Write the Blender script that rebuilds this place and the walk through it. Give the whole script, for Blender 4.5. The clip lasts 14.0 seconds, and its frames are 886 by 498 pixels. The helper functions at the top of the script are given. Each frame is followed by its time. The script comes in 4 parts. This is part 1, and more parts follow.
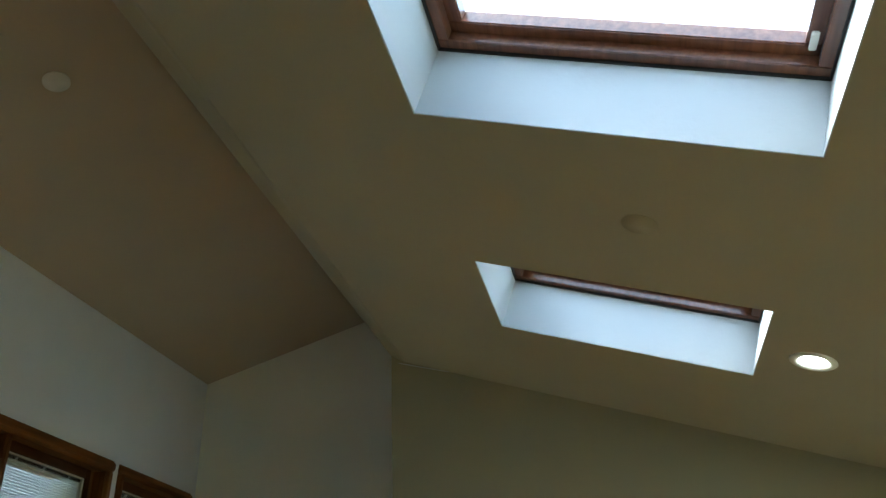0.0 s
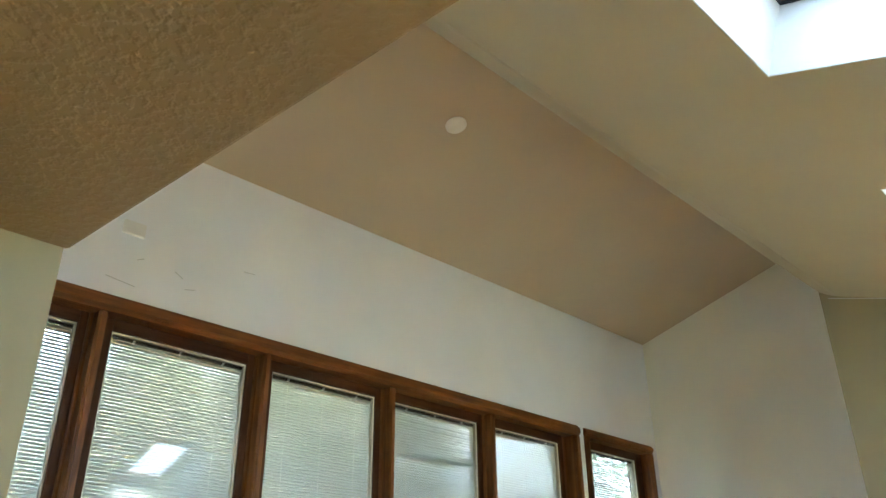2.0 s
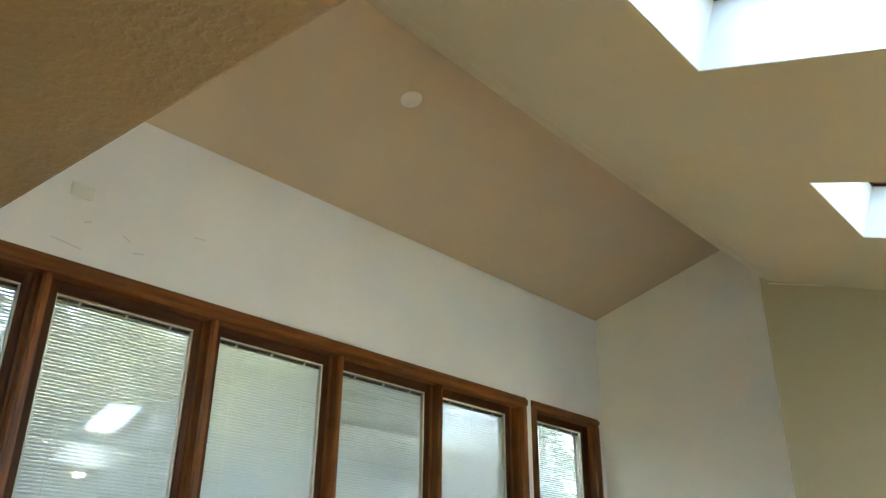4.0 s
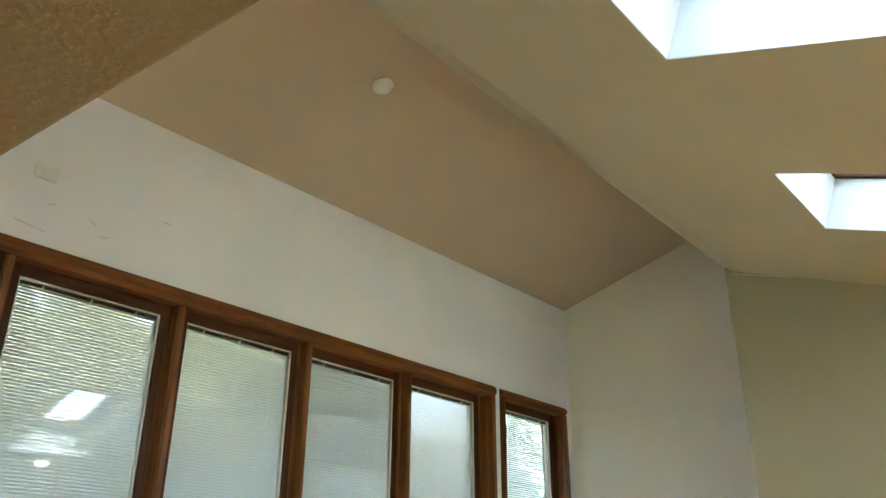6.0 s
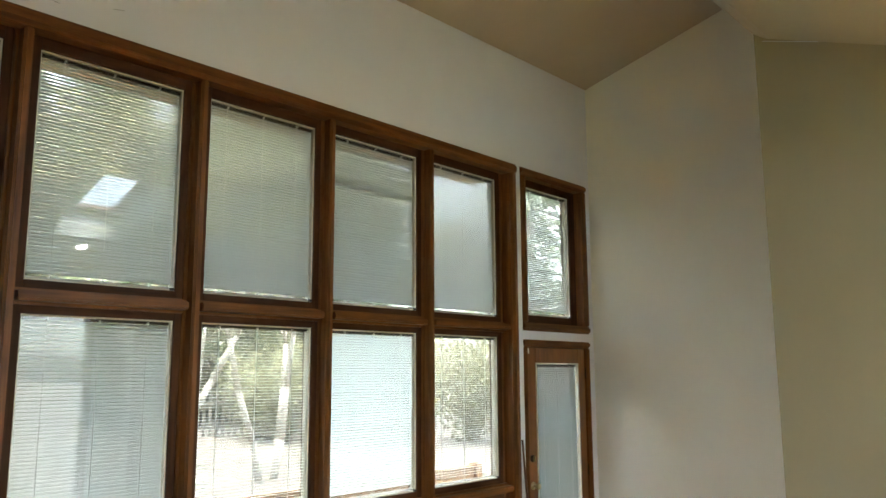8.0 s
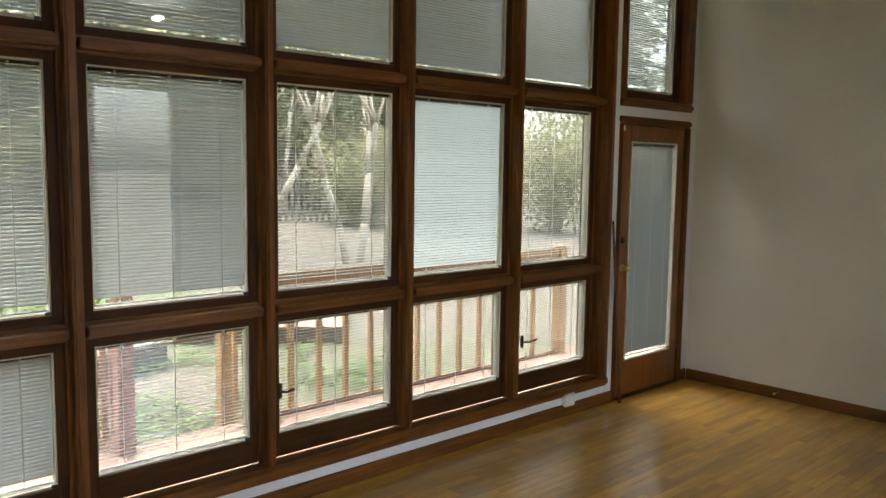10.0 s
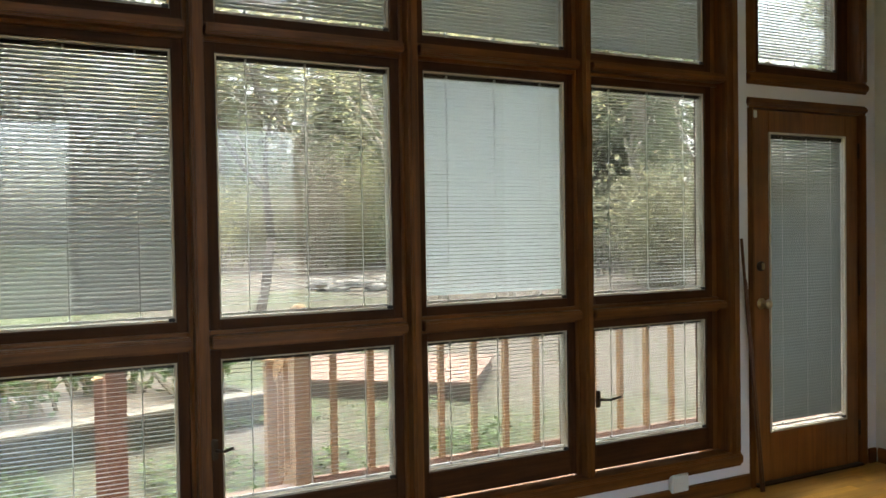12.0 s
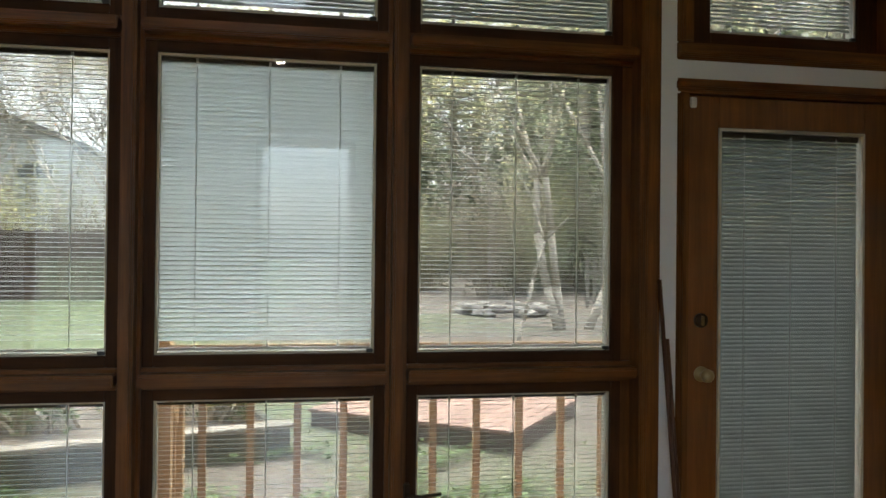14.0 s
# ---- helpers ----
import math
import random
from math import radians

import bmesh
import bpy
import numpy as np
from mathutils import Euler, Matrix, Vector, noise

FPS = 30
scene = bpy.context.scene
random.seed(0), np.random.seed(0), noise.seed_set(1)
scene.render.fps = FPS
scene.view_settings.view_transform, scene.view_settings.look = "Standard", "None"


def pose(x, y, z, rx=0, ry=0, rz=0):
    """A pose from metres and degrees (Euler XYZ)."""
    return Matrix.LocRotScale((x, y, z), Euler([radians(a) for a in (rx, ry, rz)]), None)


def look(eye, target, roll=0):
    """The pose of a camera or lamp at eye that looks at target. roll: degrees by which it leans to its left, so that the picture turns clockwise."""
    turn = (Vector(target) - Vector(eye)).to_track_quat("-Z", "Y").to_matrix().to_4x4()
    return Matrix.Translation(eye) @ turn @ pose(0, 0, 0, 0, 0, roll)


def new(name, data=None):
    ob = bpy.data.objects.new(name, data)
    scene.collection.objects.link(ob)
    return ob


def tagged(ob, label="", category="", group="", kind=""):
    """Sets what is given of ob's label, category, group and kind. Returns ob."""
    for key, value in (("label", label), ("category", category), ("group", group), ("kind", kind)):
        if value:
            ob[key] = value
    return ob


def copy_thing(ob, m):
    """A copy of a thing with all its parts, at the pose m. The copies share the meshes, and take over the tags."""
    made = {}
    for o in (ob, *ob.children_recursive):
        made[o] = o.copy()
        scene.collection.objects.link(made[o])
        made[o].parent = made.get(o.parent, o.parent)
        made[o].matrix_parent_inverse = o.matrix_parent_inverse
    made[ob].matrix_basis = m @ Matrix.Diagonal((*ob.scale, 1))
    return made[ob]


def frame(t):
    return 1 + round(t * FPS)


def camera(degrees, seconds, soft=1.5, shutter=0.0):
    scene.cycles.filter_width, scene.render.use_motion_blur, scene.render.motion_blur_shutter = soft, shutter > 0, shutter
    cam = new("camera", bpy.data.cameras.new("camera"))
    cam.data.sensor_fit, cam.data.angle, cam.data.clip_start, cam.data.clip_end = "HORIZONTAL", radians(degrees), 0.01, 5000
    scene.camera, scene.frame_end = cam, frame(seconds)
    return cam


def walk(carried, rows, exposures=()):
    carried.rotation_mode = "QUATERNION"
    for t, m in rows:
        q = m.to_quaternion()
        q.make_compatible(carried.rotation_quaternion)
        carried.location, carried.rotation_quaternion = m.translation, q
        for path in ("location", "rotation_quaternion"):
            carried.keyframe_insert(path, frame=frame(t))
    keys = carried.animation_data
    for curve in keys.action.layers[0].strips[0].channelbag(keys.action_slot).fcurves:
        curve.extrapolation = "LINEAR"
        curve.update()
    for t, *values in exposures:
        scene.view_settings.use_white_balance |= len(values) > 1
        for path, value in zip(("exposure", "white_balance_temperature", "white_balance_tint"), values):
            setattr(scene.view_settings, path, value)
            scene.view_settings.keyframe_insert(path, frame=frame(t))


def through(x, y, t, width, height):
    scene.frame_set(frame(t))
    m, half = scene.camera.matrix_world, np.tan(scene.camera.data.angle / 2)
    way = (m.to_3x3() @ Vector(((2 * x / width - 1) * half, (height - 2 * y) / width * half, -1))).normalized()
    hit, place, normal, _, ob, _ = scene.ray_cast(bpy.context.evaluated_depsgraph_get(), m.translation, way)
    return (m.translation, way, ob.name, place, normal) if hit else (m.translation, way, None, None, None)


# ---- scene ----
cam = camera(58.5, 14.0)
PATH = [
    (0, (-0.086, 0.167, 2.04), (-0.439, 1.871, 3.025), -2.6),
    (0.5, (0.028, 0.081, 2.054), (-0.89, 1.548, 3.056), 0.1),
    (1, (0.071, -0.095, 2.042), (-1.085, 1.192, 3.046), 0.4),
    (1.5, (0.088, -0.133, 2.033), (-1.149, 1.129, 2.97), -0.3),
    (2, (0.122, -0.104, 2.022), (-1.137, 1.167, 2.917), -0.6),
    (2.5, (0.171, -0.077, 2.025), (-1.096, 1.204, 2.893), -0.3),
    (3, (0.217, -0.072, 2.023), (-1.058, 1.226, 2.853), 0.1),
    (5.5, (0.284, -0.054, 2.039), (-0.893, 1.335, 2.865), 0.8),
    (6, (0.273, -0.054, 2.005), (-0.914, 1.342, 2.806), 0.3),
    (6.5, (0.271, -0.059, 1.994), (-0.937, 1.365, 2.712), 0.2),
    (7, (0.261, -0.077, 1.957), (-0.969, 1.371, 2.583), -0.1),
    (7.5, (0.265, -0.088, 1.911), (-1.006, 1.384, 2.382), -0.1),
    (8, (0.252, -0.088, 1.858), (-1.059, 1.39, 2.17), -0.3),
    (8.5, (0.21, -0.093, 1.819), (-1.12, 1.395, 1.96), -0.4),
    (9, (0.16, -0.091, 1.789), (-1.178, 1.395, 1.753), 0.1),
    (9.2, (0.136, -0.084, 1.777), (-1.201, 1.401, 1.686), 0.1),
    (11.3, (-0.215, 0.936, 1.518), (-1.96, 1.902, 1.374), -0.9),
    (11.5, (-0.232, 1.092, 1.473), (-2.003, 2.02, 1.419), -0.9),
    (12, (-0.315, 1.617, 1.416), (-2.107, 2.503, 1.375), -0.9),
    (12.5, (-0.409, 2.119, 1.451), (-2.225, 2.956, 1.411), -0.6),
    (13, (-0.447, 2.664, 1.44), (-2.337, 3.317, 1.433), 0.4),
    (13.5, (-0.575, 3.128, 1.463), (-2.492, 3.699, 1.475), 0.9),
    (14, (-0.636, 3.587, 1.441), (-2.604, 3.945, 1.458), 0.6),
]
walk(cam, [(t, look(eye, target, roll)) for t, eye, target, roll in PATH],
     exposures=[(0, 3.6, 5100, -4), (0.5, 4.35, 5050, -1), (1.0, 4.9, 5150, 2), (1.5, 5.25, 5300, 3), (3.0, 5.3, 5350, 3), (7.0, 5.05, 5650, 3), (9.2, 4.1, 6400, 7), (11.3, 3.6, 6450, 7), (12.5, 3.35, 6450, 7), (14.0, 3.15, 6250, 7)])

# ---- world and light ----
SUN_UP, SUN_ROUND = 72.0, 285.0
world = bpy.data.worlds.new("overcast_sky")
scene.world = world
world.use_nodes = True
wt = world.node_tree
wt.nodes.clear()
sky = wt.nodes.new("ShaderNodeTexSky")
sky.sky_type = "NISHITA"
sky.sun_disc = False
sky.sun_elevation, sky.sun_rotation = radians(SUN_UP), radians(SUN_ROUND)
sky.air_density, sky.dust_density, sky.ozone_density = 1.0, 4.0, 1.0
grey = wt.nodes.new("ShaderNodeHueSaturation")
grey.inputs["Saturation"].default_value = 0.55
bg = wt.nodes.new("ShaderNodeBackground")
bg.inputs["Strength"].default_value = 0.15
out = wt.nodes.new("ShaderNodeOutputWorld")
wt.links.new(sky.outputs[0], grey.inputs["Color"])
wt.links.new(grey.outputs[0], bg.inputs[0])
wt.links.new(bg.outputs[0], out.inputs[0])
sun_data = bpy.data.lights.new("sun", "SUN")
sun_data.energy, sun_data.angle, sun_data.color = 1.5, radians(50), (1.0, 0.98, 0.95)
sun = new("sun", sun_data)
sun.matrix_basis = look((0, 0, 20), (0 - math.sin(radians(SUN_ROUND)) * math.cos(radians(SUN_UP)) , -math.cos(radians(SUN_ROUND)) * math.cos(radians(SUN_UP)), 20 - math.sin(radians(SUN_UP))))


# ---- materials ----
def material(name):
    m = bpy.data.materials.new(name)
    m.use_nodes = True
    nt = m.node_tree
    b = nt.nodes["Principled BSDF"]
    return m, nt, b


def node(nt, kind, **inputs):
    n = nt.nodes.new(kind)
    for k, v in inputs.items():
        n.inputs[k.replace("_", " ")].default_value = v
    return n


def ramp(nt, fac, stops):
    r = nt.nodes.new("ShaderNodeValToRGB")
    e = r.color_ramp.elements
    while len(e) < len(stops):
        e.new(0.5)
    for el, (p, c) in zip(e, stops):
        el.position, el.color = p, (*c, 1)
    nt.links.new(fac, r.inputs[0])
    return r.outputs[0]


def coords(nt, scale=(1, 1, 1)):
    c = nt.nodes.new("ShaderNodeTexCoord")
    mp = nt.nodes.new("ShaderNodeMapping")
    mp.inputs["Scale"].default_value = scale
    nt.links.new(c.outputs["Object"], mp.inputs[0])
    return mp.outputs[0]


def bump(nt, b, height, strength, distance=0.01):
    n = nt.nodes.new("ShaderNodeBump")
    n.inputs["Strength"].default_value, n.inputs["Distance"].default_value = strength, distance
    nt.links.new(height, n.inputs["Height"])
    nt.links.new(n.outputs[0], b.inputs["Normal"])


def noise_tex(nt, vec, scale, detail=4.0, rough=0.55):
    n = nt.nodes.new("ShaderNodeTexNoise")
    n.inputs["Scale"].default_value, n.inputs["Detail"].default_value, n.inputs["Roughness"].default_value = scale, detail, rough
    nt.links.new(vec, n.inputs["Vector"])
    return n.outputs["Fac"]


def mixed(nt, fac, a, b, mode="MIX"):
    n = nt.nodes.new("ShaderNodeMix")
    n.data_type, n.blend_type = "RGBA", mode
    for sock, v in ((n.inputs[0], fac), (n.inputs[6], a), (n.inputs[7], b)):
        if isinstance(v, bpy.types.NodeSocket):
            nt.links.new(v, sock)
        elif isinstance(v, (int, float)):
            sock.default_value = v
        else:
            sock.default_value = (*v, 1)
    return n.outputs[2]


def paint(name, colour, relief=0.15, grain=70.0, rough=0.65):
    """Rolled wall paint over a light drywall texture, with faint large blotches."""
    m, nt, b = material(name)
    v = coords(nt)
    big = noise_tex(nt, v, 1.3, 3)
    dark = [c * 0.93 for c in colour]
    nt.links.new(ramp(nt, big, [(0.3, dark), (0.7, colour)]), b.inputs["Base Color"])
    b.inputs["Roughness"].default_value = rough
    bump(nt, b, noise_tex(nt, v, grain, 3, 0.6), relief, 0.004)
    return m


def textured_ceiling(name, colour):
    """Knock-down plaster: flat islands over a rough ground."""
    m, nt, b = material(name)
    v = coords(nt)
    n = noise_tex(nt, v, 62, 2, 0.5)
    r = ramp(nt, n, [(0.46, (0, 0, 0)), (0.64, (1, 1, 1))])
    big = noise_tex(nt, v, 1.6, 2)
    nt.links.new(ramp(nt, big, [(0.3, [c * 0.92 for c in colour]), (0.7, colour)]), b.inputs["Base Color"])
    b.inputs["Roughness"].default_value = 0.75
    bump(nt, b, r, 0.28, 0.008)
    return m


def wood(name, light, dark, axis, rough=0.4, grain=9.0, coat=0.0, random_tone=0.0, spec=0.5):
    """Stained wood; the grain runs along the given axis."""
    m, nt, b = material(name)
    stretch = [grain * 4, grain * 4, grain * 4]
    stretch[axis] = grain * 0.22
    v = coords(nt, stretch)
    if random_tone:
        info = nt.nodes.new("ShaderNodeObjectInfo")
        geo = nt.nodes.new("ShaderNodeNewGeometry")
        add = nt.nodes.new("ShaderNodeMath")
        nt.links.new(info.outputs["Random"], add.inputs[0])
        nt.links.new(geo.outputs["Random Per Island"], add.inputs[1])
        shift = nt.nodes.new("ShaderNodeVectorMath")
        shift.operation = "SCALE"
        shift.inputs[0].default_value = (37, 61, 23)
        nt.links.new(add.outputs[0], shift.inputs["Scale"])
        moved = nt.nodes.new("ShaderNodeVectorMath")
        nt.links.new(v, moved.inputs[0])
        nt.links.new(shift.outputs[0], moved.inputs[1])
        v = moved.outputs[0]
    g = noise_tex(nt, v, 1.0, 6, 0.65)
    col = ramp(nt, g, [(0.28, dark), (0.5, [(a + c) / 2 for a, c in zip(light, dark)]), (0.72, light)])
    if random_tone:
        fr = nt.nodes.new("ShaderNodeMath")
        fr.operation = "FRACT"
        nt.links.new(add.outputs[0], fr.inputs[0])
        tone = ramp(nt, fr.outputs[0], [(0.0, [1 - random_tone] * 3), (1.0, [1 + random_tone * 0.6] * 3)])
        col = mixed(nt, 1.0, col, tone, "MULTIPLY")
    wear = noise_tex(nt, coords(nt), 5.0, 3)
    col = mixed(nt, ramp(nt, wear, [(0.45, (0, 0, 0)), (0.75, (0.35, 0.35, 0.35))]), col, [c * 0.55 for c in dark])
    nt.links.new(col, b.inputs["Base Color"])
    b.inputs["Roughness"].default_value = rough
    b.inputs["Coat Weight"].default_value = coat
    b.inputs["Specular IOR Level"].default_value = spec
    b.inputs["Coat Roughness"].default_value = 0.2
    bump(nt, b, g, 0.12, 0.002)
    return m


def plain(name, colour, rough=0.5, metal=0.0, vary=0.08, scale=12.0, relief=0.0):
    m, nt, b = material(name)
    n = noise_tex(nt, coords(nt), scale, 4)
    nt.links.new(ramp(nt, n, [(0.3, [c * (1 - vary) for c in colour]), (0.7, [min(1, c * (1 + vary)) for c in colour])]), b.inputs["Base Color"])
    b.inputs["Roughness"].default_value, b.inputs["Metallic"].default_value = rough, metal
    if relief:
        bump(nt, b, n, relief, 0.01)
    return m


def clear_glass(name, tint=(0.985, 0.99, 0.985)):
    m, nt, b = material(name)
    nt.nodes.remove(b)
    tr = nt.nodes.new("ShaderNodeBsdfTransparent")
    tr.inputs[0].default_value = (*tint, 1)
    gl = nt.nodes.new("ShaderNodeBsdfGlossy")
    gl.inputs["Roughness"].default_value = 0.015
    lw = nt.nodes.new("ShaderNodeLayerWeight")
    lw.inputs["Blend"].default_value = 0.5
    pw = nt.nodes.new("ShaderNodeMath")
    pw.operation = "POWER"
    pw.inputs[1].default_value = 5.0
    fr = nt.nodes.new("ShaderNodeMath")
    fr.operation = "MULTIPLY_ADD"
    fr.inputs[1].default_value, fr.inputs[2].default_value = 0.93, 0.05
    nt.links.new(lw.outputs["Facing"], pw.inputs[0])
    nt.links.new(pw.outputs[0], fr.inputs[0])
    mx = nt.nodes.new("ShaderNodeMixShader")
    nt.links.new(fr.outputs[0], mx.inputs[0])
    nt.links.new(tr.outputs[0], mx.inputs[1])
    nt.links.new(gl.outputs[0], mx.inputs[2])
    nt.links.new(mx.outputs[0], nt.nodes["Material Output"].inputs[0])
    return m


def leafy(name, colour, through=0.35, vary=0.5):
    m, nt, b = material(name)
    geo = nt.nodes.new("ShaderNodeNewGeometry")
    col = ramp(nt, geo.outputs["Random Per Island"], [(0, [c * (1 - vary) for c in colour]), (1, [min(1, c * (1 + vary)) for c in colour])])
    nt.links.new(col, b.inputs["Base Color"])
    b.inputs["Roughness"].default_value = 0.6
    tl = nt.nodes.new("ShaderNodeBsdfTranslucent")
    nt.links.new(col, tl.inputs[0])
    mx = nt.nodes.new("ShaderNodeMixShader")
    mx.inputs[0].default_value = through
    nt.links.new(b.outputs[0], mx.inputs[1])
    nt.links.new(tl.outputs[0], mx.inputs[2])
    nt.links.new(mx.outputs[0], nt.nodes["Material Output"].inputs[0])
    return m


def enamel(name, colour, through):
    """Thin glossy enamelled slat that lets a little light through."""
    m = leafy(name, colour, through, 0.03)
    b = m.node_tree.nodes["Principled BSDF"]
    b.inputs["Roughness"].default_value = 0.22
    b.inputs["Specular IOR Level"].default_value = 0.7
    return m


def emitter(name, colour, strength):
    m, nt, b = material(name)
    b.inputs["Emission Color"].default_value = (*colour, 1)
    b.inputs["Emission Strength"].default_value = strength
    return m


def ground_mat():
    m, nt, b = material("lawn_and_dirt")
    v = coords(nt)
    patches = noise_tex(nt, v, 0.22, 5, 0.6)
    fine = noise_tex(nt, v, 9.0, 5, 0.7)
    tiny = noise_tex(nt, v, 45.0, 3, 0.7)
    grass = ramp(nt, fine, [(0.3, (0.042, 0.06, 0.022)), (0.7, (0.11, 0.135, 0.06))])
    dirt = ramp(nt, fine, [(0.3, (0.075, 0.062, 0.047)), (0.7, (0.16, 0.138, 0.112))])
    sep = nt.nodes.new("ShaderNodeSeparateXYZ")
    nt.links.new(v, sep.inputs[0])
    bare = nt.nodes.new("ShaderNodeMath")
    bare.operation = "MULTIPLY_ADD"
    bare.inputs[1].default_value, bare.inputs[2].default_value = 0.03, -0.1
    nt.links.new(sep.outputs["Y"], bare.inputs[0])
    tot = nt.nodes.new("ShaderNodeMath")
    nt.links.new(patches, tot.inputs[0])
    nt.links.new(bare.outputs[0], tot.inputs[1])
    mask = ramp(nt, tot.outputs[0], [(0.42, (0, 0, 0)), (0.6, (1, 1, 1))])
    col = mixed(nt, mask, grass, dirt)
    col = mixed(nt, ramp(nt, tiny, [(0.62, (0, 0, 0)), (0.7, (0.7, 0.7, 0.7))]), col, (0.24, 0.22, 0.18))
    nt.links.new(col, b.inputs["Base Color"])
    b.inputs["Roughness"].default_value = 0.9
    bump(nt, b, fine, 0.6, 0.05)
    return m


# Off-white walls, skylight blue put into this tint and warm light into the next.
WALL = paint("wall_paint", (0.85, 0.855, 0.9))
WARM_WALL = paint("warm_tinted_wall_paint", (0.85, 0.84, 0.745))
# One ceiling paint, darkened here and lightened below for how light falls.
CEIL_DIM = paint("dimmed_ceiling_paint", (0.375, 0.333, 0.226), 0.1, 55)
CEIL_LIT = paint("brightened_beige_paint", (0.5, 0.417, 0.305), 0.1, 55)
# Tan with shade mixed into it, for the two walls that stay dim.
SHADED_TAN = paint("shaded_tan_paint", (0.31, 0.275, 0.17), 0.12, 60)
# Shares the ceilings' paint; warm light and dimness are put into this brown.
KNOCK = textured_ceiling("warm_lit_knockdown", (0.2, 0.14, 0.064))
WELL = paint("skylight_well_paint", (0.5, 0.505, 0.48), 0.25, 40)
TRIM_Y = wood("stained_fir_along_y", (0.27, 0.1, 0.018), (0.075, 0.026, 0.005), 1, 0.42, coat=0.08, spec=0.35)
TRIM_Z = wood("stained_fir_upright", (0.27, 0.1, 0.018), (0.075, 0.026, 0.005), 2, 0.42, coat=0.08, spec=0.35)
TRIM_X = wood("stained_fir_along_x", (0.27, 0.1, 0.018), (0.075, 0.026, 0.005), 0, 0.42, coat=0.08, spec=0.35)
# The trim fir again, with the shade of the recesses put into its colour.
SHADED_FIR_Y = wood("shaded_fir_along_y", (0.1, 0.036, 0.009), (0.035, 0.012, 0.003), 1, 0.55, spec=0.2)
SHADED_FIR_Z = wood("shaded_fir_upright", (0.1, 0.036, 0.009), (0.035, 0.012, 0.003), 2, 0.55, spec=0.2)
DOORWOOD = wood("door_fir", (0.3, 0.112, 0.024), (0.15, 0.052, 0.011), 2, 0.33, coat=0.3)
SKYWOOD = wood("skylight_mahogany", (0.24, 0.1, 0.045), (0.09, 0.032, 0.014), 1, 0.3, coat=0.5)
FLOORWOOD = wood("oak_floor", (0.68, 0.39, 0.075), (0.45, 0.22, 0.032), 1, 0.28, 7.0, coat=0.4, random_tone=0.3)
DECKWOOD = wood("red_deck_boards", (0.36, 0.235, 0.185), (0.24, 0.145, 0.105), 1, 0.7, 6.0, random_tone=0.2)
CEDAR = wood("cedar_railing", (0.6, 0.405, 0.21), (0.42, 0.26, 0.115), 2, 0.65, 6.0, random_tone=0.15)
REDPOST = wood("red_stained_post", (0.4, 0.19, 0.12), (0.26, 0.11, 0.07), 2, 0.65, 6.0)
OLDTIMBER = wood("weathered_timber", (0.3, 0.27, 0.22), (0.16, 0.14, 0.12), 1, 0.85, 5.0)
DARKSTICK = wood("dark_dowel", (0.16, 0.065, 0.028), (0.08, 0.032, 0.014), 2, 0.5)
ALU = plain("cream_spacer", (0.62, 0.58, 0.47), 0.45)
SLAT = enamel("white_slat", (0.68, 0.72, 0.71), 0.12)
# Paler, more translucent slat copy that puts daylight glow into one shut blind.
LITSLAT = enamel("lit_white_slat", (0.82, 0.86, 0.86), 0.7)
GREYSLAT = leafy("grey_slat", (0.4, 0.44, 0.43), 0.1, 0.03)
# Shade of the gap above the slats is put into the head rail's colour.
SHADED_RAIL = plain("shaded_rail", (0.05, 0.042, 0.034), 0.5)
CORD = plain("white_cord", (0.8, 0.8, 0.77), 0.7)
BLACK = plain("black_plastic", (0.02, 0.02, 0.02), 0.45)
BRONZE = plain("dark_bronze", (0.06, 0.04, 0.025), 0.4, 0.7)
BRASS = plain("aged_brass", (0.45, 0.36, 0.2), 0.3, 0.9)
WHITE = plain("white_plastic", (0.78, 0.78, 0.73), 0.4, 0, 0.03)
COVER = plain("painted_cover", (0.76, 0.74, 0.7), 0.5, 0, 0.03)
SCUFF = plain("pencil_scuff", (0.52, 0.52, 0.53), 0.9)
PLATE = plain("beige_plate", (0.42, 0.38, 0.28), 0.45, 0, 0.03)
GLASS = clear_glass("skylight_glass")
# Grey tint added so the outdoors and blinds look dimmer beside the room.
DIMGLASS = clear_glass("dimming_window_glass", (0.8, 0.8, 0.785))
LAMP = emitter("lamp_glow", (1.0, 0.9, 0.72), 14)
BARK = plain("grey_bark", (0.36, 0.32, 0.26), 0.9, 0, 0.35, 14, 0.6)
DARKBARK = plain("dark_bark", (0.11, 0.09, 0.072), 0.9, 0, 0.35, 14, 0.6)
TWIG = plain("twig_bark", (0.34, 0.29, 0.22), 0.9, 0, 0.3, 10)
BUDS = leafy("spring_buds", (0.55, 0.53, 0.3), 0.5)
NEEDLE = leafy("conifer_needles", (0.3, 0.34, 0.22), 0.55)
SHRUB = leafy("shrub_leaves", (0.27, 0.265, 0.16), 0.5)
BRUSH = leafy("bare_brush", (0.27, 0.235, 0.18), 0.45)
STONE = plain("fieldstone", (0.27, 0.25, 0.225), 0.85, 0, 0.35, 6, 0.4)
SIDING = plain("grey_siding", (0.55, 0.56, 0.56), 0.8, 0, 0.05)
ROOFING = plain("dark_shingle", (0.12, 0.12, 0.12), 0.9, 0, 0.2, 20)
FENCEWOOD = wood("old_fence", (0.16, 0.12, 0.09), (0.09, 0.065, 0.05), 2, 0.9, 5.0, random_tone=0.2)
PALEFENCE = wood("pale_fence", (0.29, 0.265, 0.22), (0.19, 0.17, 0.135), 2, 0.9, 5.0)
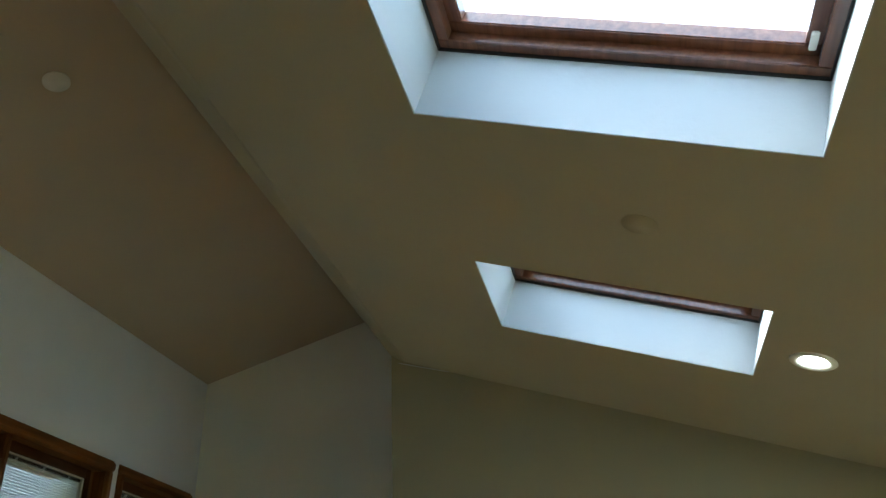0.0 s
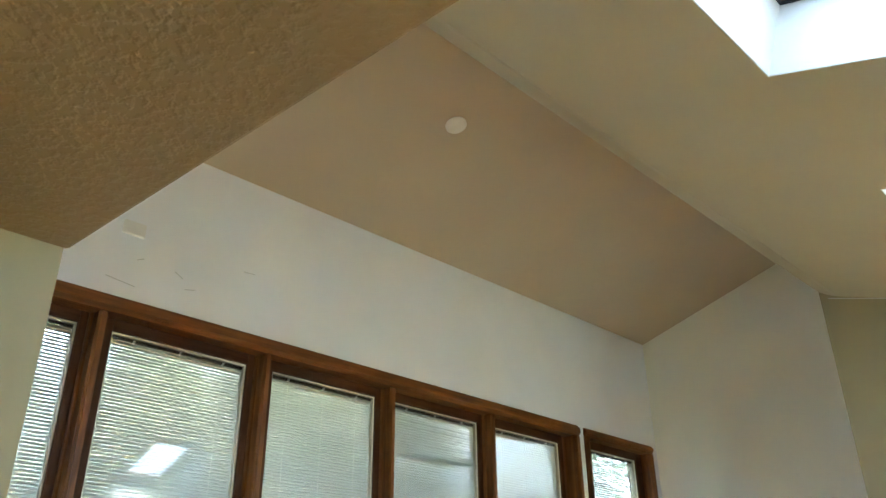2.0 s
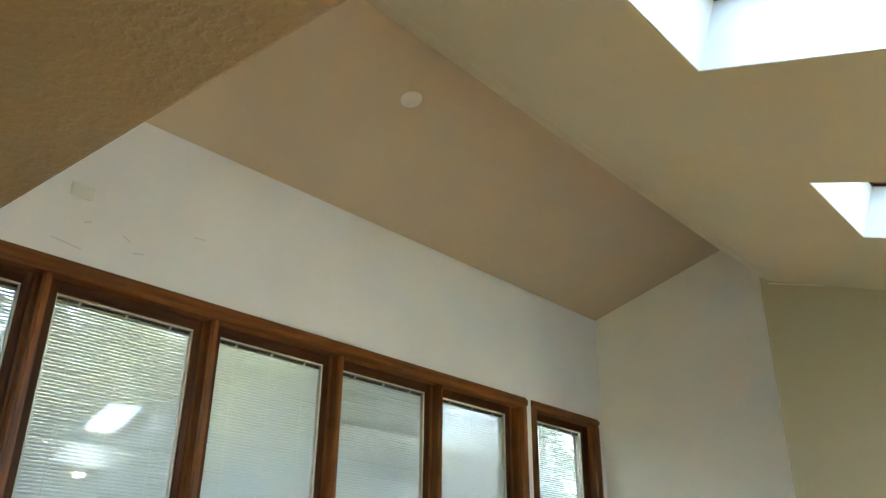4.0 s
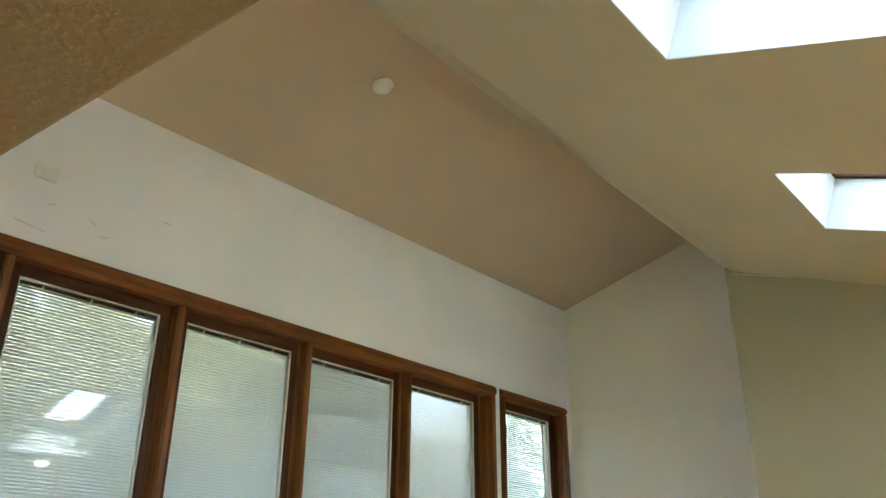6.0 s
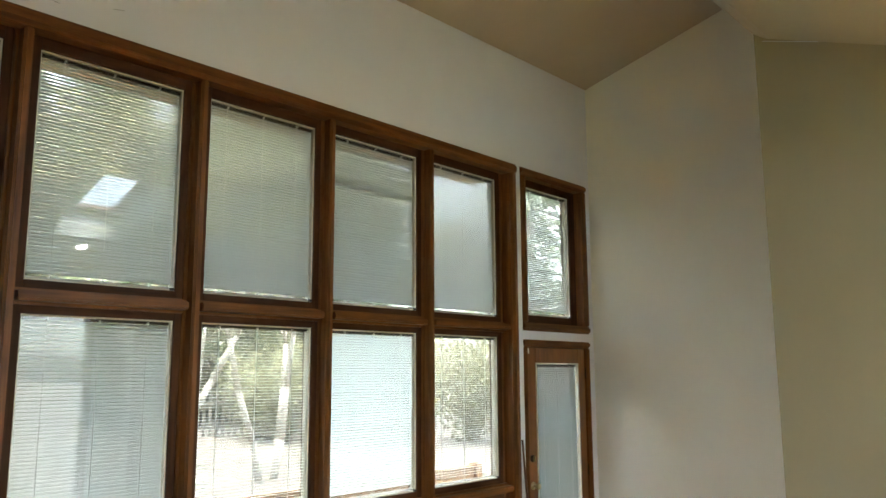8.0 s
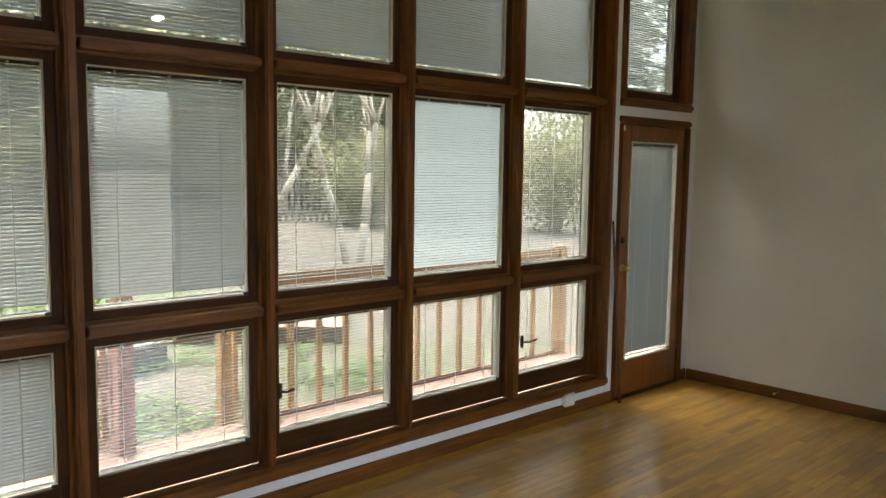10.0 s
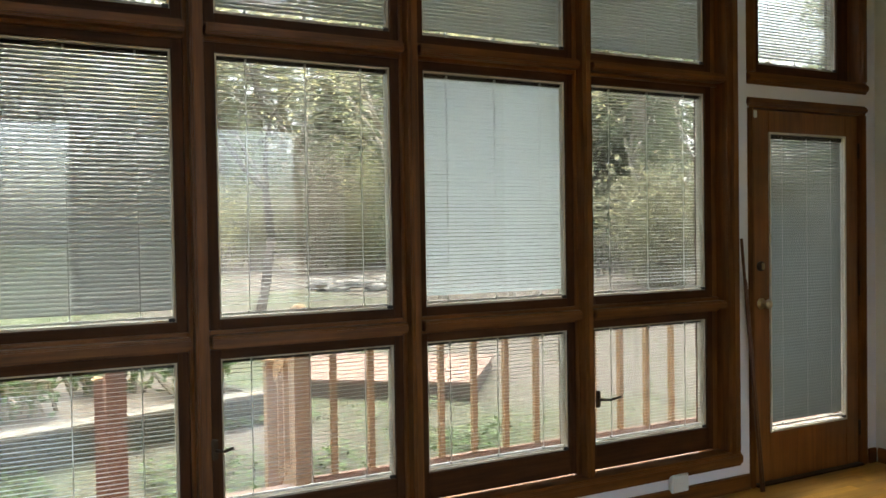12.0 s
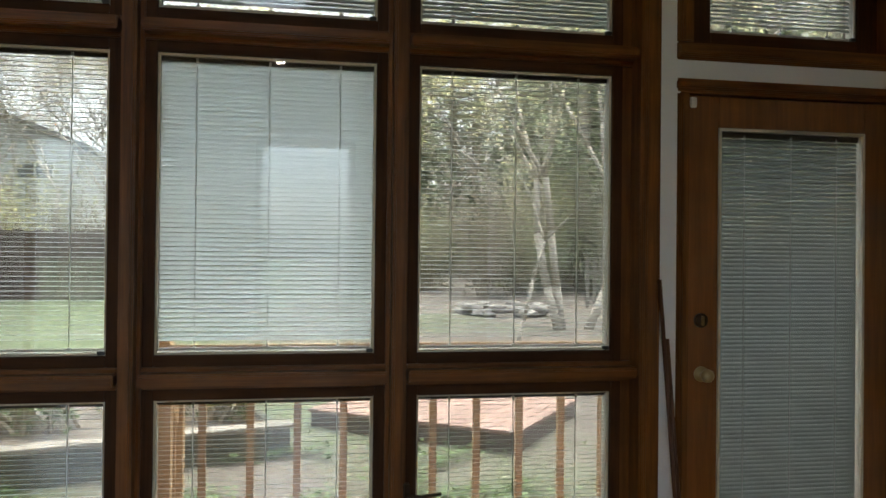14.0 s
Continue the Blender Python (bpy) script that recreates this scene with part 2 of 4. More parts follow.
# Bed timbers stand in shade; that shade is put into this green-black.
SHADED_TIMBER = wood("shaded_timber", (0.12, 0.125, 0.09), (0.055, 0.06, 0.042), 1, 0.9, 5.0, random_tone=0.2)
GROUND = ground_mat()
GRASSMAT = leafy("grass_blades", (0.2, 0.25, 0.1), 0.3)


# ---- builders ----
def world_of(ob):
    m = ob.matrix_basis
    return world_of(ob.parent) @ ob.matrix_parent_inverse @ m if ob.parent else m


def mesh_of(bm, name, mat, smooth=False):
    me = bpy.data.meshes.new(name)
    bmesh.ops.recalc_face_normals(bm, faces=bm.faces)
    bm.to_mesh(me)
    bm.free()
    me.materials.append(mat)
    if smooth:
        for p in me.polygons:
            p.use_smooth = True
    return me


def part(name, bm, mat, parent=None, label="", smooth=False):
    """A bmesh in world metres, as one mesh object under its thing."""
    ob = new(name, bm if isinstance(bm, bpy.types.Mesh) else mesh_of(bm, name, mat, smooth))
    if parent:
        ob.parent = parent
        ob.matrix_parent_inverse = world_of(parent).inverted()
    return tagged(ob, label) if label else ob


def thing(name, place, label, category, kind="", group=""):
    ob = new(name)
    ob.empty_display_size = 0.1
    ob.matrix_basis = Matrix.Translation(place)
    return tagged(ob, label, category, group, kind)


def structure(name, bm, mat, label, category):
    return tagged(part(name, bm, mat), label, category, "", "structure")


def box(bm, x0, x1, y0, y1, z0, z1, bevel=0.0, m=None):
    tmp = bmesh.new() if bevel else bm
    r = bmesh.ops.create_cube(tmp, size=1.0)
    bmesh.ops.transform(tmp, matrix=Matrix.Translation(((x0 + x1) / 2, (y0 + y1) / 2, (z0 + z1) / 2)) @ Matrix.Diagonal((x1 - x0, y1 - y0, z1 - z0, 1)), verts=r["verts"])
    if bevel:
        bmesh.ops.bevel(tmp, geom=tmp.edges[:], offset=bevel, segments=2, affect="EDGES")
        if m:
            bmesh.ops.transform(tmp, matrix=m, verts=tmp.verts[:])
        me = bpy.data.meshes.new("tmp")
        tmp.to_mesh(me)
        tmp.free()
        bm.from_mesh(me)
        bpy.data.meshes.remove(me)
    elif m:
        bmesh.ops.transform(bm, matrix=m, verts=r["verts"])
    return bm


def boxed(*args, **kw):
    return box(bmesh.new(), *args, **kw)


def prism(points, y0, y1):
    """A solid with an outline of (x, z) points, from y0 to y1."""
    bm = bmesh.new()
    a = [bm.verts.new((x, y0, z)) for x, z in points]
    b = [bm.verts.new((x, y1, z)) for x, z in points]
    bm.faces.new(a)
    bm.faces.new(b)
    for i in range(len(points)):
        j = (i + 1) % len(points)
        bm.faces.new((a[i], a[j], b[j], b[i]))
    return bm


def disc(radius, depth, m, bevel=0.0, n=40, top=None):
    """A round plate, its back at the origin of m, growing along m's z."""
    bm = bmesh.new()
    bmesh.ops.create_cone(bm, cap_ends=True, segments=n, radius1=radius, radius2=radius if top is None else top, depth=depth, matrix=Matrix.Translation((0, 0, depth / 2)))
    if bevel:
        bmesh.ops.bevel(bm, geom=[e for e in bm.edges if all(v.co.z > depth * 0.9 for v in e.verts)], offset=bevel, segments=3, affect="EDGES")
    bmesh.ops.transform(bm, matrix=m, verts=bm.verts[:])
    return bm


def tube(bm, a, b, ra, rb, n=6):
    a, b = Vector(a), Vector(b)
    q = (b - a).to_track_quat("Z", "Y")
    ring = [(math.cos(2 * math.pi * i / n), math.sin(2 * math.pi * i / n)) for i in range(n)]
    va = [bm.verts.new(a + q @ Vector((c * ra, s * ra, 0))) for c, s in ring]
    vb = [bm.verts.new(b + q @ Vector((c * rb, s * rb, 0))) for c, s in ring]
    for i in range(n):
        j = (i + 1) % n
        bm.faces.new((va[i], va[j], vb[j], vb[i]))
    bm.faces.new(vb)
    bm.faces.new(list(reversed(va)))


# ---- the shell ----
WX = -3.415            # room face of the window wall
END_Y, DARK_Y = 6.04, 4.66
EDGE_X, EDGE_Z, FALL = -1.38, 3.90, 0.355   # free edge of the skylight ceiling and its fall
TOP_Z, RISE = 4.45, 0.275                  # high ceiling over the window bay


def high(x):
    return TOP_Z + RISE * (x - WX)


def settled(y):
    """How far the high ceiling has sunk towards its near end."""
    return 0.045 * (END_Y + 0.15 - y) / (END_Y + 0.4)


def low(x):
    return EDGE_Z - FALL * (x - EDGE_X)


# window wall: solid pieces round the openings
OPEN = (0.235, 4.905, 0.15, 3.505)         # big window rough opening: y0, y1, z0, z1
TRANSOM = (5.0, 5.945, 2.2, 3.505)
DOOR = (5.0, 5.945, 0.0, 2.115)
wall = bmesh.new()
XO = -3.60
for y0, y1, z0, z1 in ((-0.1, OPEN[0], -0.3, 4.4), (OPEN[0], OPEN[1], -0.3, OPEN[2]), (OPEN[0], OPEN[1], OPEN[3], 4.4), (OPEN[1], DOOR[0], -0.3, 4.4),
                       (DOOR[0], DOOR[1], -0.3, -0.012), (DOOR[0], DOOR[1], DOOR[3], TRANSOM[2]), (DOOR[0], DOOR[1], TRANSOM[3], 4.4), (DOOR[1], END_Y, -0.3, 4.4)):
    box(wall, XO, WX, y0, y1, z0, z1)
box(wall, XO, WX, -0.1, END_Y, 4.4, 4.46)
bmesh.ops.remove_doubles(wall, verts=wall.verts[:], dist=0.0005)
wall_west = structure("wall_west", wall, WALL, "off-white painted drywall above and around tall wood windows", "wall")
for k, (y, z, ln, tilt) in enumerate(((1.26, 3.60, 0.15, -7), (1.95, 3.86, 0.07, 4), (1.62, 3.66, 0.06, 12), (1.55, 3.72, 0.05, -30), (1.34, 3.74, 0.04, 25))):
    part("scuff", boxed(0, 0.0006, -ln / 2, ln / 2, -0.0018, 0.0018, m=pose(WX, y, z, tilt, 0, 0)), SCUFF, wall_west, "thin dark pencil-like scuff")
structure("wall_end", boxed(WX - 0.185, -1.25, END_Y, END_Y + 0.15, -0.3, 5.3), WARM_WALL, "plain off-white end wall beside the glazed door", "wall")
structure("wall_dark", boxed(EDGE_X, 2.0, DARK_Y, DARK_Y + 0.13, -0.3, 5.1), SHADED_TAN, "tan painted wall, its colour darkened for the shade under the skylights", "wall")
part("crack", boxed(0, 0.33, -0.003, 0.0, -0.004, 0.0, m=pose(-1.33, DARK_Y, 3.90 - 0.355 * 0.05 - 0.014, 0, 17, 0)), SCUFF, bpy.data.objects["wall_dark"], "thin dark crack under the ceiling joint")
structure("wall_nook", boxed(EDGE_X, EDGE_X + 0.13, DARK_Y + 0.13, END_Y, -0.3, 5.2), WALL, "painted side wall of the door nook", "wall")
structure("wall_stub", boxed(EDGE_X, -1.245, -3.2, 0.314, -0.3, 5.2), SHADED_TAN, "wall end beside the low ceiling, coloured dark tan for shade", "wall")
structure("wall_bay", boxed(XO, EDGE_X, -0.25, -0.1, -0.3, 5.3), WALL, "painted wall closing the window bay", "wall")
# The first opening is unseen, added only to brighten the low ceiling.
EAST = ((-2.5, -0.9, 0.95, 2.2), (1.0, 1.8, 0.1, 2.58), (3.2, 4.1, 0.1, 2.58))   # openings opposite: y0, y1, z0, z1
we = bmesh.new()
y = -3.2
for y0, y1, z0, z1 in EAST:
    box(we, 2.0, 2.15, y, y0, -0.3, 3.1)
    box(we, 2.0, 2.15, y0, y1, -0.3, z0)
    box(we, 2.0, 2.15, y0, y1, z1, 3.1)
    y = y1
box(we, 2.0, 2.15, y, 4.8, -0.3, 3.1)
structure("wall_east", we, WALL, "painted wall with tall windows opposite the blinds", "wall")
structure("wall_back", boxed(-1.38, 2.15, -3.35, -3.2, -0.3, 3.1), WALL, "painted wall behind the low ceiling", "wall")
hc = prism([(XO, high(XO)), (-1.2, high(-1.2)), (-1.2, high(-1.2) + 0.2), (XO, high(XO) + 0.2)], -0.25, END_Y + 0.15)
for v in hc.verts:
    v.co.z -= settled(v.co.y)
structure("ceiling_high", hc, CEIL_LIT, "sloping painted ceiling over the window bay", "ceiling")
# Unseen overhang, added to keep sun and sky off the upper blinds.
structure("eave", prism([(-5.25, high(-5.25)), (XO - 0.002, high(XO)), (XO - 0.002, high(XO) + 0.18), (-5.25, high(-5.25) + 0.18)], -0.6, END_Y + 0.6), CEDAR, "unseen wood overhang added to shade the windows", "roof")
structure("header", prism([(EDGE_X, EDGE_Z + 0.07), (EDGE_X + 0.12, low(EDGE_X + 0.12) + 0.1), (EDGE_X + 0.12, 5.1), (EDGE_X, 5.05)], 0.3, DARK_Y), CEIL_DIM, "painted drywall header above the ceiling edge", "header")

# low textured ceiling over the near room; its edge runs slightly askew
SOFF_Z, SK = 2.662, 0.066
sb = bmesh.new()
prof = [(-3.2, SOFF_Z), (-0.008, SOFF_Z), (-0.002, SOFF_Z + 0.003), (0.0, SOFF_Z + 0.009), (0.0, 4.3), (-0.13, 4.3), (-0.13, SOFF_Z + 0.2), (-3.2, SOFF_Z + 0.2)]
rows = []
for x in (-1.245, 2.0):
    edge = 0.325 + SK * (x + 1.245)
    rows.append([sb.verts.new((x, edge + y if y > -1 else y, z if z < 4 else low(x) + 0.27)) for y, z in prof])
for i in range(len(prof)):
    j = (i + 1) % len(prof)
    sb.faces.new((rows[0][i], rows[0][j], rows[1][j], rows[1][i]))
sb.faces.new(rows[0])
sb.faces.new(rows[1])
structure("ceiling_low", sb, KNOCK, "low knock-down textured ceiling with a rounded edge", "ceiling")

# skylight ceiling with two openings, in its own sloping frame: u down the slope, v along y, w up
SLOPE = math.atan(FALL)
SKY = Matrix.Translation((EDGE_X, 0, EDGE_Z)) @ Matrix.Rotation(SLOPE, 4, "Y")
cs = math.cos(SLOPE)
U0, U1 = (-0.541 - EDGE_X) / cs, (0.545 - EDGE_X) / cs
LIGHTS = ((1.302, 2.022), (3.012, 3.70))
cb = bmesh.new()
us = [0.11, U0 - 0.004, U1 + 0.004, 3.45 / cs]
vs = [0.30, LIGHTS[0][0] - 0.004, LIGHTS[0][1] + 0.004, LIGHTS[1][0] - 0.004, LIGHTS[1][1] + 0.004, DARK_Y]
for i in range(3):
    for j in range(5):
        if i == 1 and j in (1, 3):
            continue
        box(cb, us[i], us[i + 1], vs[j], vs[j + 1], 0, 0.30)
# soft turned-up strip along the free edge
strip = [(-0.034, 0.11), (-0.034, 0.05), (-0.03, 0.038), (-0.02, 0.028), (0.0, 0.019), (0.03, 0.011), (0.06, 0.005), (0.085, 0.0015), (0.11, 0.0)]
for (ua, wa), (ub, wb) in zip(strip, strip[1:]):
    q = [cb.verts.new((u, v, w)) for u, w in ((ua, wa), (ub, wb)) for v in (0.30, DARK_Y)]
    cb.faces.new((q[0], q[1], q[3], q[2])).smooth = True
bmesh.ops.remove_doubles(cb, verts=cb.verts[:], dist=0.0005)
inner = [f for f in cb.faces if len({e.index for e in f.edges}) and all(len(e.link_faces) > 2 for e in f.edges)]
bmesh.ops.delete(cb, geom=inner, context="FACES_ONLY")
bmesh.ops.transform(cb, matrix=SKY, verts=cb.verts[:])
structure("ceiling_skylit", cb, CEIL_DIM, "sloping painted ceiling cut by two skylight wells", "ceiling")


def ring(bm, u0, u1, v0, v1, t, w0, w1, bevel=0.003):
    """Four rails round an opening, t wide inwards."""
    for a in ((u0, u1, v0, v0 + t), (u0, u1, v1 - t, v1), (u0, u0 + t, v0 + t, v1 - t), (u1 - t, u1, v0 + t, v1 - t)):
        box(bm, *a, w0, w1, bevel=bevel)


for n, (v0, v1) in enumerate(LIGHTS):
    sky_light = thing("skylight_%d" % (n + 1), SKY @ Vector(((U0 + U1) / 2, (v0 + v1) / 2, 0.25)), "roof skylight in a white well with a dark wood frame", "skylight", "structure")
    for a in ((U0 - 0.02, U1 + 0.02, v0 - 0.02, v0), (U0 - 0.02, U1 + 0.02, v1, v1 + 0.02), (U0 - 0.02, U0, v0, v1), (U1, U1 + 0.02, v0, v1)):
        part("well_side", boxed(*a, 0.002, 0.30, m=SKY), WELL, sky_light, "white painted side of the skylight well")
    fr = bmesh.new()
    ring(fr, U0 - 0.02, U1 + 0.02, v0 - 0.02, v1 + 0.02, 0.062, 0.262, 0.36)
    bmesh.ops.transform(fr, matrix=SKY, verts=fr.verts[:])
    part("frame", fr, SKYWOOD, sky_light, "dark stained wood frame")
    sa = bmesh.new()
    ring(sa, U0 + 0.03, U1 - 0.03, v0 + 0.03, v1 - 0.03, 0.055, 0.30, 0.35, 0.004)
    bmesh.ops.transform(sa, matrix=SKY, verts=sa.verts[:])
    part("sash", sa, SKYWOOD, sky_light, "dark stained wood sash")
    gk = bmesh.new()
    ring(gk, U0 - 0.001, U1 + 0.001, v0 - 0.001, v1 + 0.001, 0.008, 0.252, 0.262, 0.001)
    bmesh.ops.transform(gk, matrix=SKY, verts=gk.verts[:])
    part("gasket", gk, BLACK, sky_light, "black rubber gasket")
    part("pane", boxed(U0 + 0.06, U1 - 0.06, v0 + 0.06, v1 - 0.06, 0.33, 0.336, m=SKY), GLASS, sky_light)
    part("latch", boxed(U1 - 0.075, U1 - 0.055, v1 - 0.14, v1 - 0.075, 0.285, 0.30, bevel=0.003, m=SKY), WHITE, sky_light, "small pale latch")
    part("curb", boxed(U0 - 0.06, U0 - 0.02, v0 - 0.06, v1 + 0.06, 0.30, 0.4, m=SKY), BRONZE, sky_light, "metal flashing")

# floor slab under the boards
structure("floor", boxed(XO, 2.15, -3.35, END_Y + 0.15, -0.3, -0.02), FLOORWOOD, "honey oak strip floor", "floor")


# ---- windows ----
FRONT, POST, GLASS_X = -3.389, -3.409, -3.503


def profile_bar(along, a0, a1, c, w, x_front, x_back, mat, parent, name, lip=0.017, step=0.011):
    """A moulded wood bar: a wide back with a stepped, rounded front. along 'y' or 'z'; c: its middle; w: its width."""
    bm = bmesh.new()
    for half, xb, xf, bev in ((w / 2, x_back, x_front - lip, 0.004), (w / 2 - step, x_back + 0.001, x_front - 0.006, 0.005), (w / 2 - step - 0.006, x_back + 0.002, x_front, 0.005)):
        if along == "y":
            box(bm, xb, xf, a0, a1, c - half, c + half, bevel=bev)
        else:
            box(bm, xb, xf, c - half, c + half, a0, a1, bevel=bev)
    return part(name, bm, mat, parent)


def sash_and_pane(parent, y0, y1, z0, z1, t_side=0.041, t_low=0.04, t_high=0.04):
    """The recessed sash round one pane, and the double glass."""
    bm = bmesh.new()
    ys, ye, zs, ze = y0 - t_side, y1 + t_side, z0 - t_low, z1 + t_high
    hb_ = bmesh.new()
    for a in ((ys, y0, zs, ze), (y1, ye, zs, ze)):
        box(bm, -3.575, GLASS_X + 0.018, *a, bevel=0.003)
    for a in ((y0, y1, zs, z0), (y0, y1, z1, ze)):
        box(hb_, -3.575, GLASS_X + 0.018, *a, bevel=0.003)
    part("sash_stiles", bm, SHADED_FIR_Z, parent, "recessed sash stiles, darkened in colour for recess shade")
    part("sash_rails", hb_, SHADED_FIR_Y, parent, "recessed sash rails, darkened in colour for recess shade")
    sp = bmesh.new()
    for a in ((y0, y0 + 0.008, z0, z1), (y1 - 0.008, y1, z0, z1), (y0 + 0.008, y1 - 0.008, z0, z0 + 0.008), (y0 + 0.008, y1 - 0.008, z1 - 0.008, z1)):
        box(sp, -3.55, GLASS_X + 0.004, *a)
    part("spacer", sp, ALU, parent, "cream glazing spacer")
    for x in (GLASS_X, -3.556):
        g = part("pane", boxed(x - 0.004, x, y0 + 0.001, y1 - 0.001, z0 + 0.001, z1 - 0.001), DIMGLASS, parent)
        g.visible_shadow = False


PITCH, DEEP = 0.0166, 0.0184


def slat_mesh(length, mat):
    """One curved metal slat, thin but solid."""
    bm = bmesh.new()
    n = 4
    rows = []
    for side in (1, -1):
        for i in range(n + 1):
            a = (i / n - 0.5) * 2
            x, z = a * DEEP / 2, 0.0015 * (1 - a * a) + side * 0.00015
            rows.append([bm.verts.new((x, -length / 2, z)), bm.verts.new((x, length / 2, z))])
    for i in range(n):
        bm.faces.new((rows[i][0], rows[i][1], rows[i + 1][1], rows[i + 1][0]))
        k = n + 1 + i
        bm.faces.new((rows[k][0], rows[k + 1][0], rows[k + 1][1], rows[k][1]))
    return mesh_of(bm, "slat", mat, True)


def blind(y0, y1, z0, z1, tilt, label, fan=0.0, x=-3.53, mat=SLAT, loose=1.2):
    """A blind sealed between two panes: head rail, slats, bottom rail, cords, clips. tilt in degrees, 0 level, 90 shut; fan: how much it changes downwards."""
    rng = random.Random(int(y0 * 1000 + z0 * 77))
    b = thing("window_blind", (x, (y0 + y1) / 2, z1), label, "blind", "", "blinds between the panes")
    part("head_rail", boxed(x - 0.008, x + 0.008, y0 + 0.004, y1 - 0.004, z1 - 0.022, z1, bevel=0.002), SHADED_RAIL, b)
    low_z = z0 + 0.012
    part("bottom_rail", boxed(x - 0.007, x + 0.007, y0 + 0.006, y1 - 0.006, low_z, low_z + 0.009, bevel=0.002), CORD, b)
    me = slat_mesh(y1 - y0 - 0.014, mat)
    count = int((z1 - 0.03 - low_z - 0.012) / PITCH)
    for i in range(count):
        z = z1 - 0.032 - i * PITCH
        s = part("slat", me, mat, b)
        f = i / max(1, count - 1)
        s.matrix_basis = pose(x, (y0 + y1) / 2, z, rng.gauss(0, 0.05), -(tilt + fan * f + rng.gauss(0, loose)), 0)
    w = y1 - y0
    for f in (0.17, 0.5, 0.83):
        part("cord", boxed(x + 0.0096, x + 0.0108, y0 + w * f - 0.0018, y0 + w * f + 0.0018, low_z, z1 - 0.02), CORD, b)
        part("clip", boxed(x - 0.002, GLASS_X - 0.006, y0 + w * f - 0.004, y0 + w * f + 0.004, z1 - 0.026, z1 - 0.012, bevel=0.001), CORD, b)
        part("clip", boxed(x - 0.002, GLASS_X - 0.006, y0 + w * f - 0.006, y0 + w * f + 0.006, low_z + 0.004, low_z + 0.014, bevel=0.001), CORD, b)
    part("slider", boxed(GLASS_X + 0.002, GLASS_X + 0.016, y1 - 0.028, y1 - 0.004, z0 + 0.002, z0 + 0.016, bevel=0.002), BLACK, b, "black tilt slider")
    return b


COLS = ((0.392, 1.134), (1.297, 2.04), (2.203, 2.944), (3.10, 3.857), (4.014, 4.757))
ROWS_Z = ((0.347, 0.932), (1.088, 2.135), (2.288, 3.375))
win = thing("window_1", (WX, 2.57, 0.15), "tall gridded window wall in stained fir with sealed blinds", "window", "structure")
profile_bar("y", 0.22, 4.918, 3.476, 0.082, FRONT, -3.5, TRIM_Y, win, "head_casing", 0.016)
profile_bar("y", 0.22, 4.918, 0.178, 0.078, FRONT, -3.5, TRIM_Y, win, "bottom_casing", 0.016)
profile_bar("z", 0.218, 3.434, 4.878, 0.08, FRONT, -3.5, TRIM_Z, win, "side_casing", 0.016)
profile_bar("z", 0.218, 3.434, 0.262, 0.08, FRONT, -3.5, TRIM_Z, win, "side_casing", 0.016)
for y in (1.2155, 2.1215, 3.022, 3.9355):
    profile_bar("z", 0.218, 3.434, y, 0.078, POST, -3.59, TRIM_Z, win, "mullion", 0.066, 0.016)
edges = [0.303, 1.2155, 2.1215, 3.022, 3.9355, 4.837]
for a, b in zip(edges, edges[1:]):
    lo, hi = a + (0.039 if a > 0.4 else 0), b - (0.039 if b < 4.8 else 0)
    for z in (1.01, 2.2115):
        profile_bar("y", lo, hi, z, 0.076, POST - 0.005, -3.59, TRIM_Y, win, "rail", 0.06, 0.016)
jb = bmesh.new()
box(jb, -3.6, -3.5, 0.235, 4.905, 0.15, 0.19)
part("jamb", jb, TRIM_Y, win)
part("jamb", boxed(-3.6, -3.5, 0.235, 4.905, 3.44, 3.505), TRIM_Y, win)
part("jamb", boxed(-3.6, -3.5, 4.80, 4.905, 0.19, 3.44), TRIM_Z, win)
part("jamb", boxed(-3.6, -3.5, 0.235, 0.35, 0.19, 3.44), TRIM_Z, win)
for c, (y0, y1) in enumerate(COLS):
    for r, (z0, z1) in enumerate(ROWS_Z):
        sash_and_pane(win, y0, y1, z0, z1, t_low=0.12 if r == 0 else 0.04, t_high=0.06 if r == 2 else 0.04)
SHUT, HALF = "white slatted blind tilted nearly shut between the panes", "white slatted blind tilted half shut between the panes"
LEVEL = "white slatted blind with level slats between the panes"
TILTS = {(0, 0): (-62, SHUT), (1, 0): (8, LEVEL), (2, 0): (14, LEVEL), (3, 0): (16, LEVEL), (4, 0): (14, LEVEL),
         (0, 1): (-45, HALF), (1, 1): (-53, HALF), (2, 1): (-3, LEVEL), (3, 1): (53, SHUT), (4, 1): (-2, LEVEL),
         (0, 2): (-62, HALF), (1, 2): (-64, HALF), (2, 2): (-66, HALF), (3, 2): (-68, SHUT), (4, 2): (-66, HALF)}
for (c, r), (tilt, label) in TILTS.items():
    blind(*COLS[c], *ROWS_Z[r], tilt, label, mat=LITSLAT if (c, r) == (3, 1) else SLAT, loose=4.0 if (c, r) == (3, 2) else 1.2)

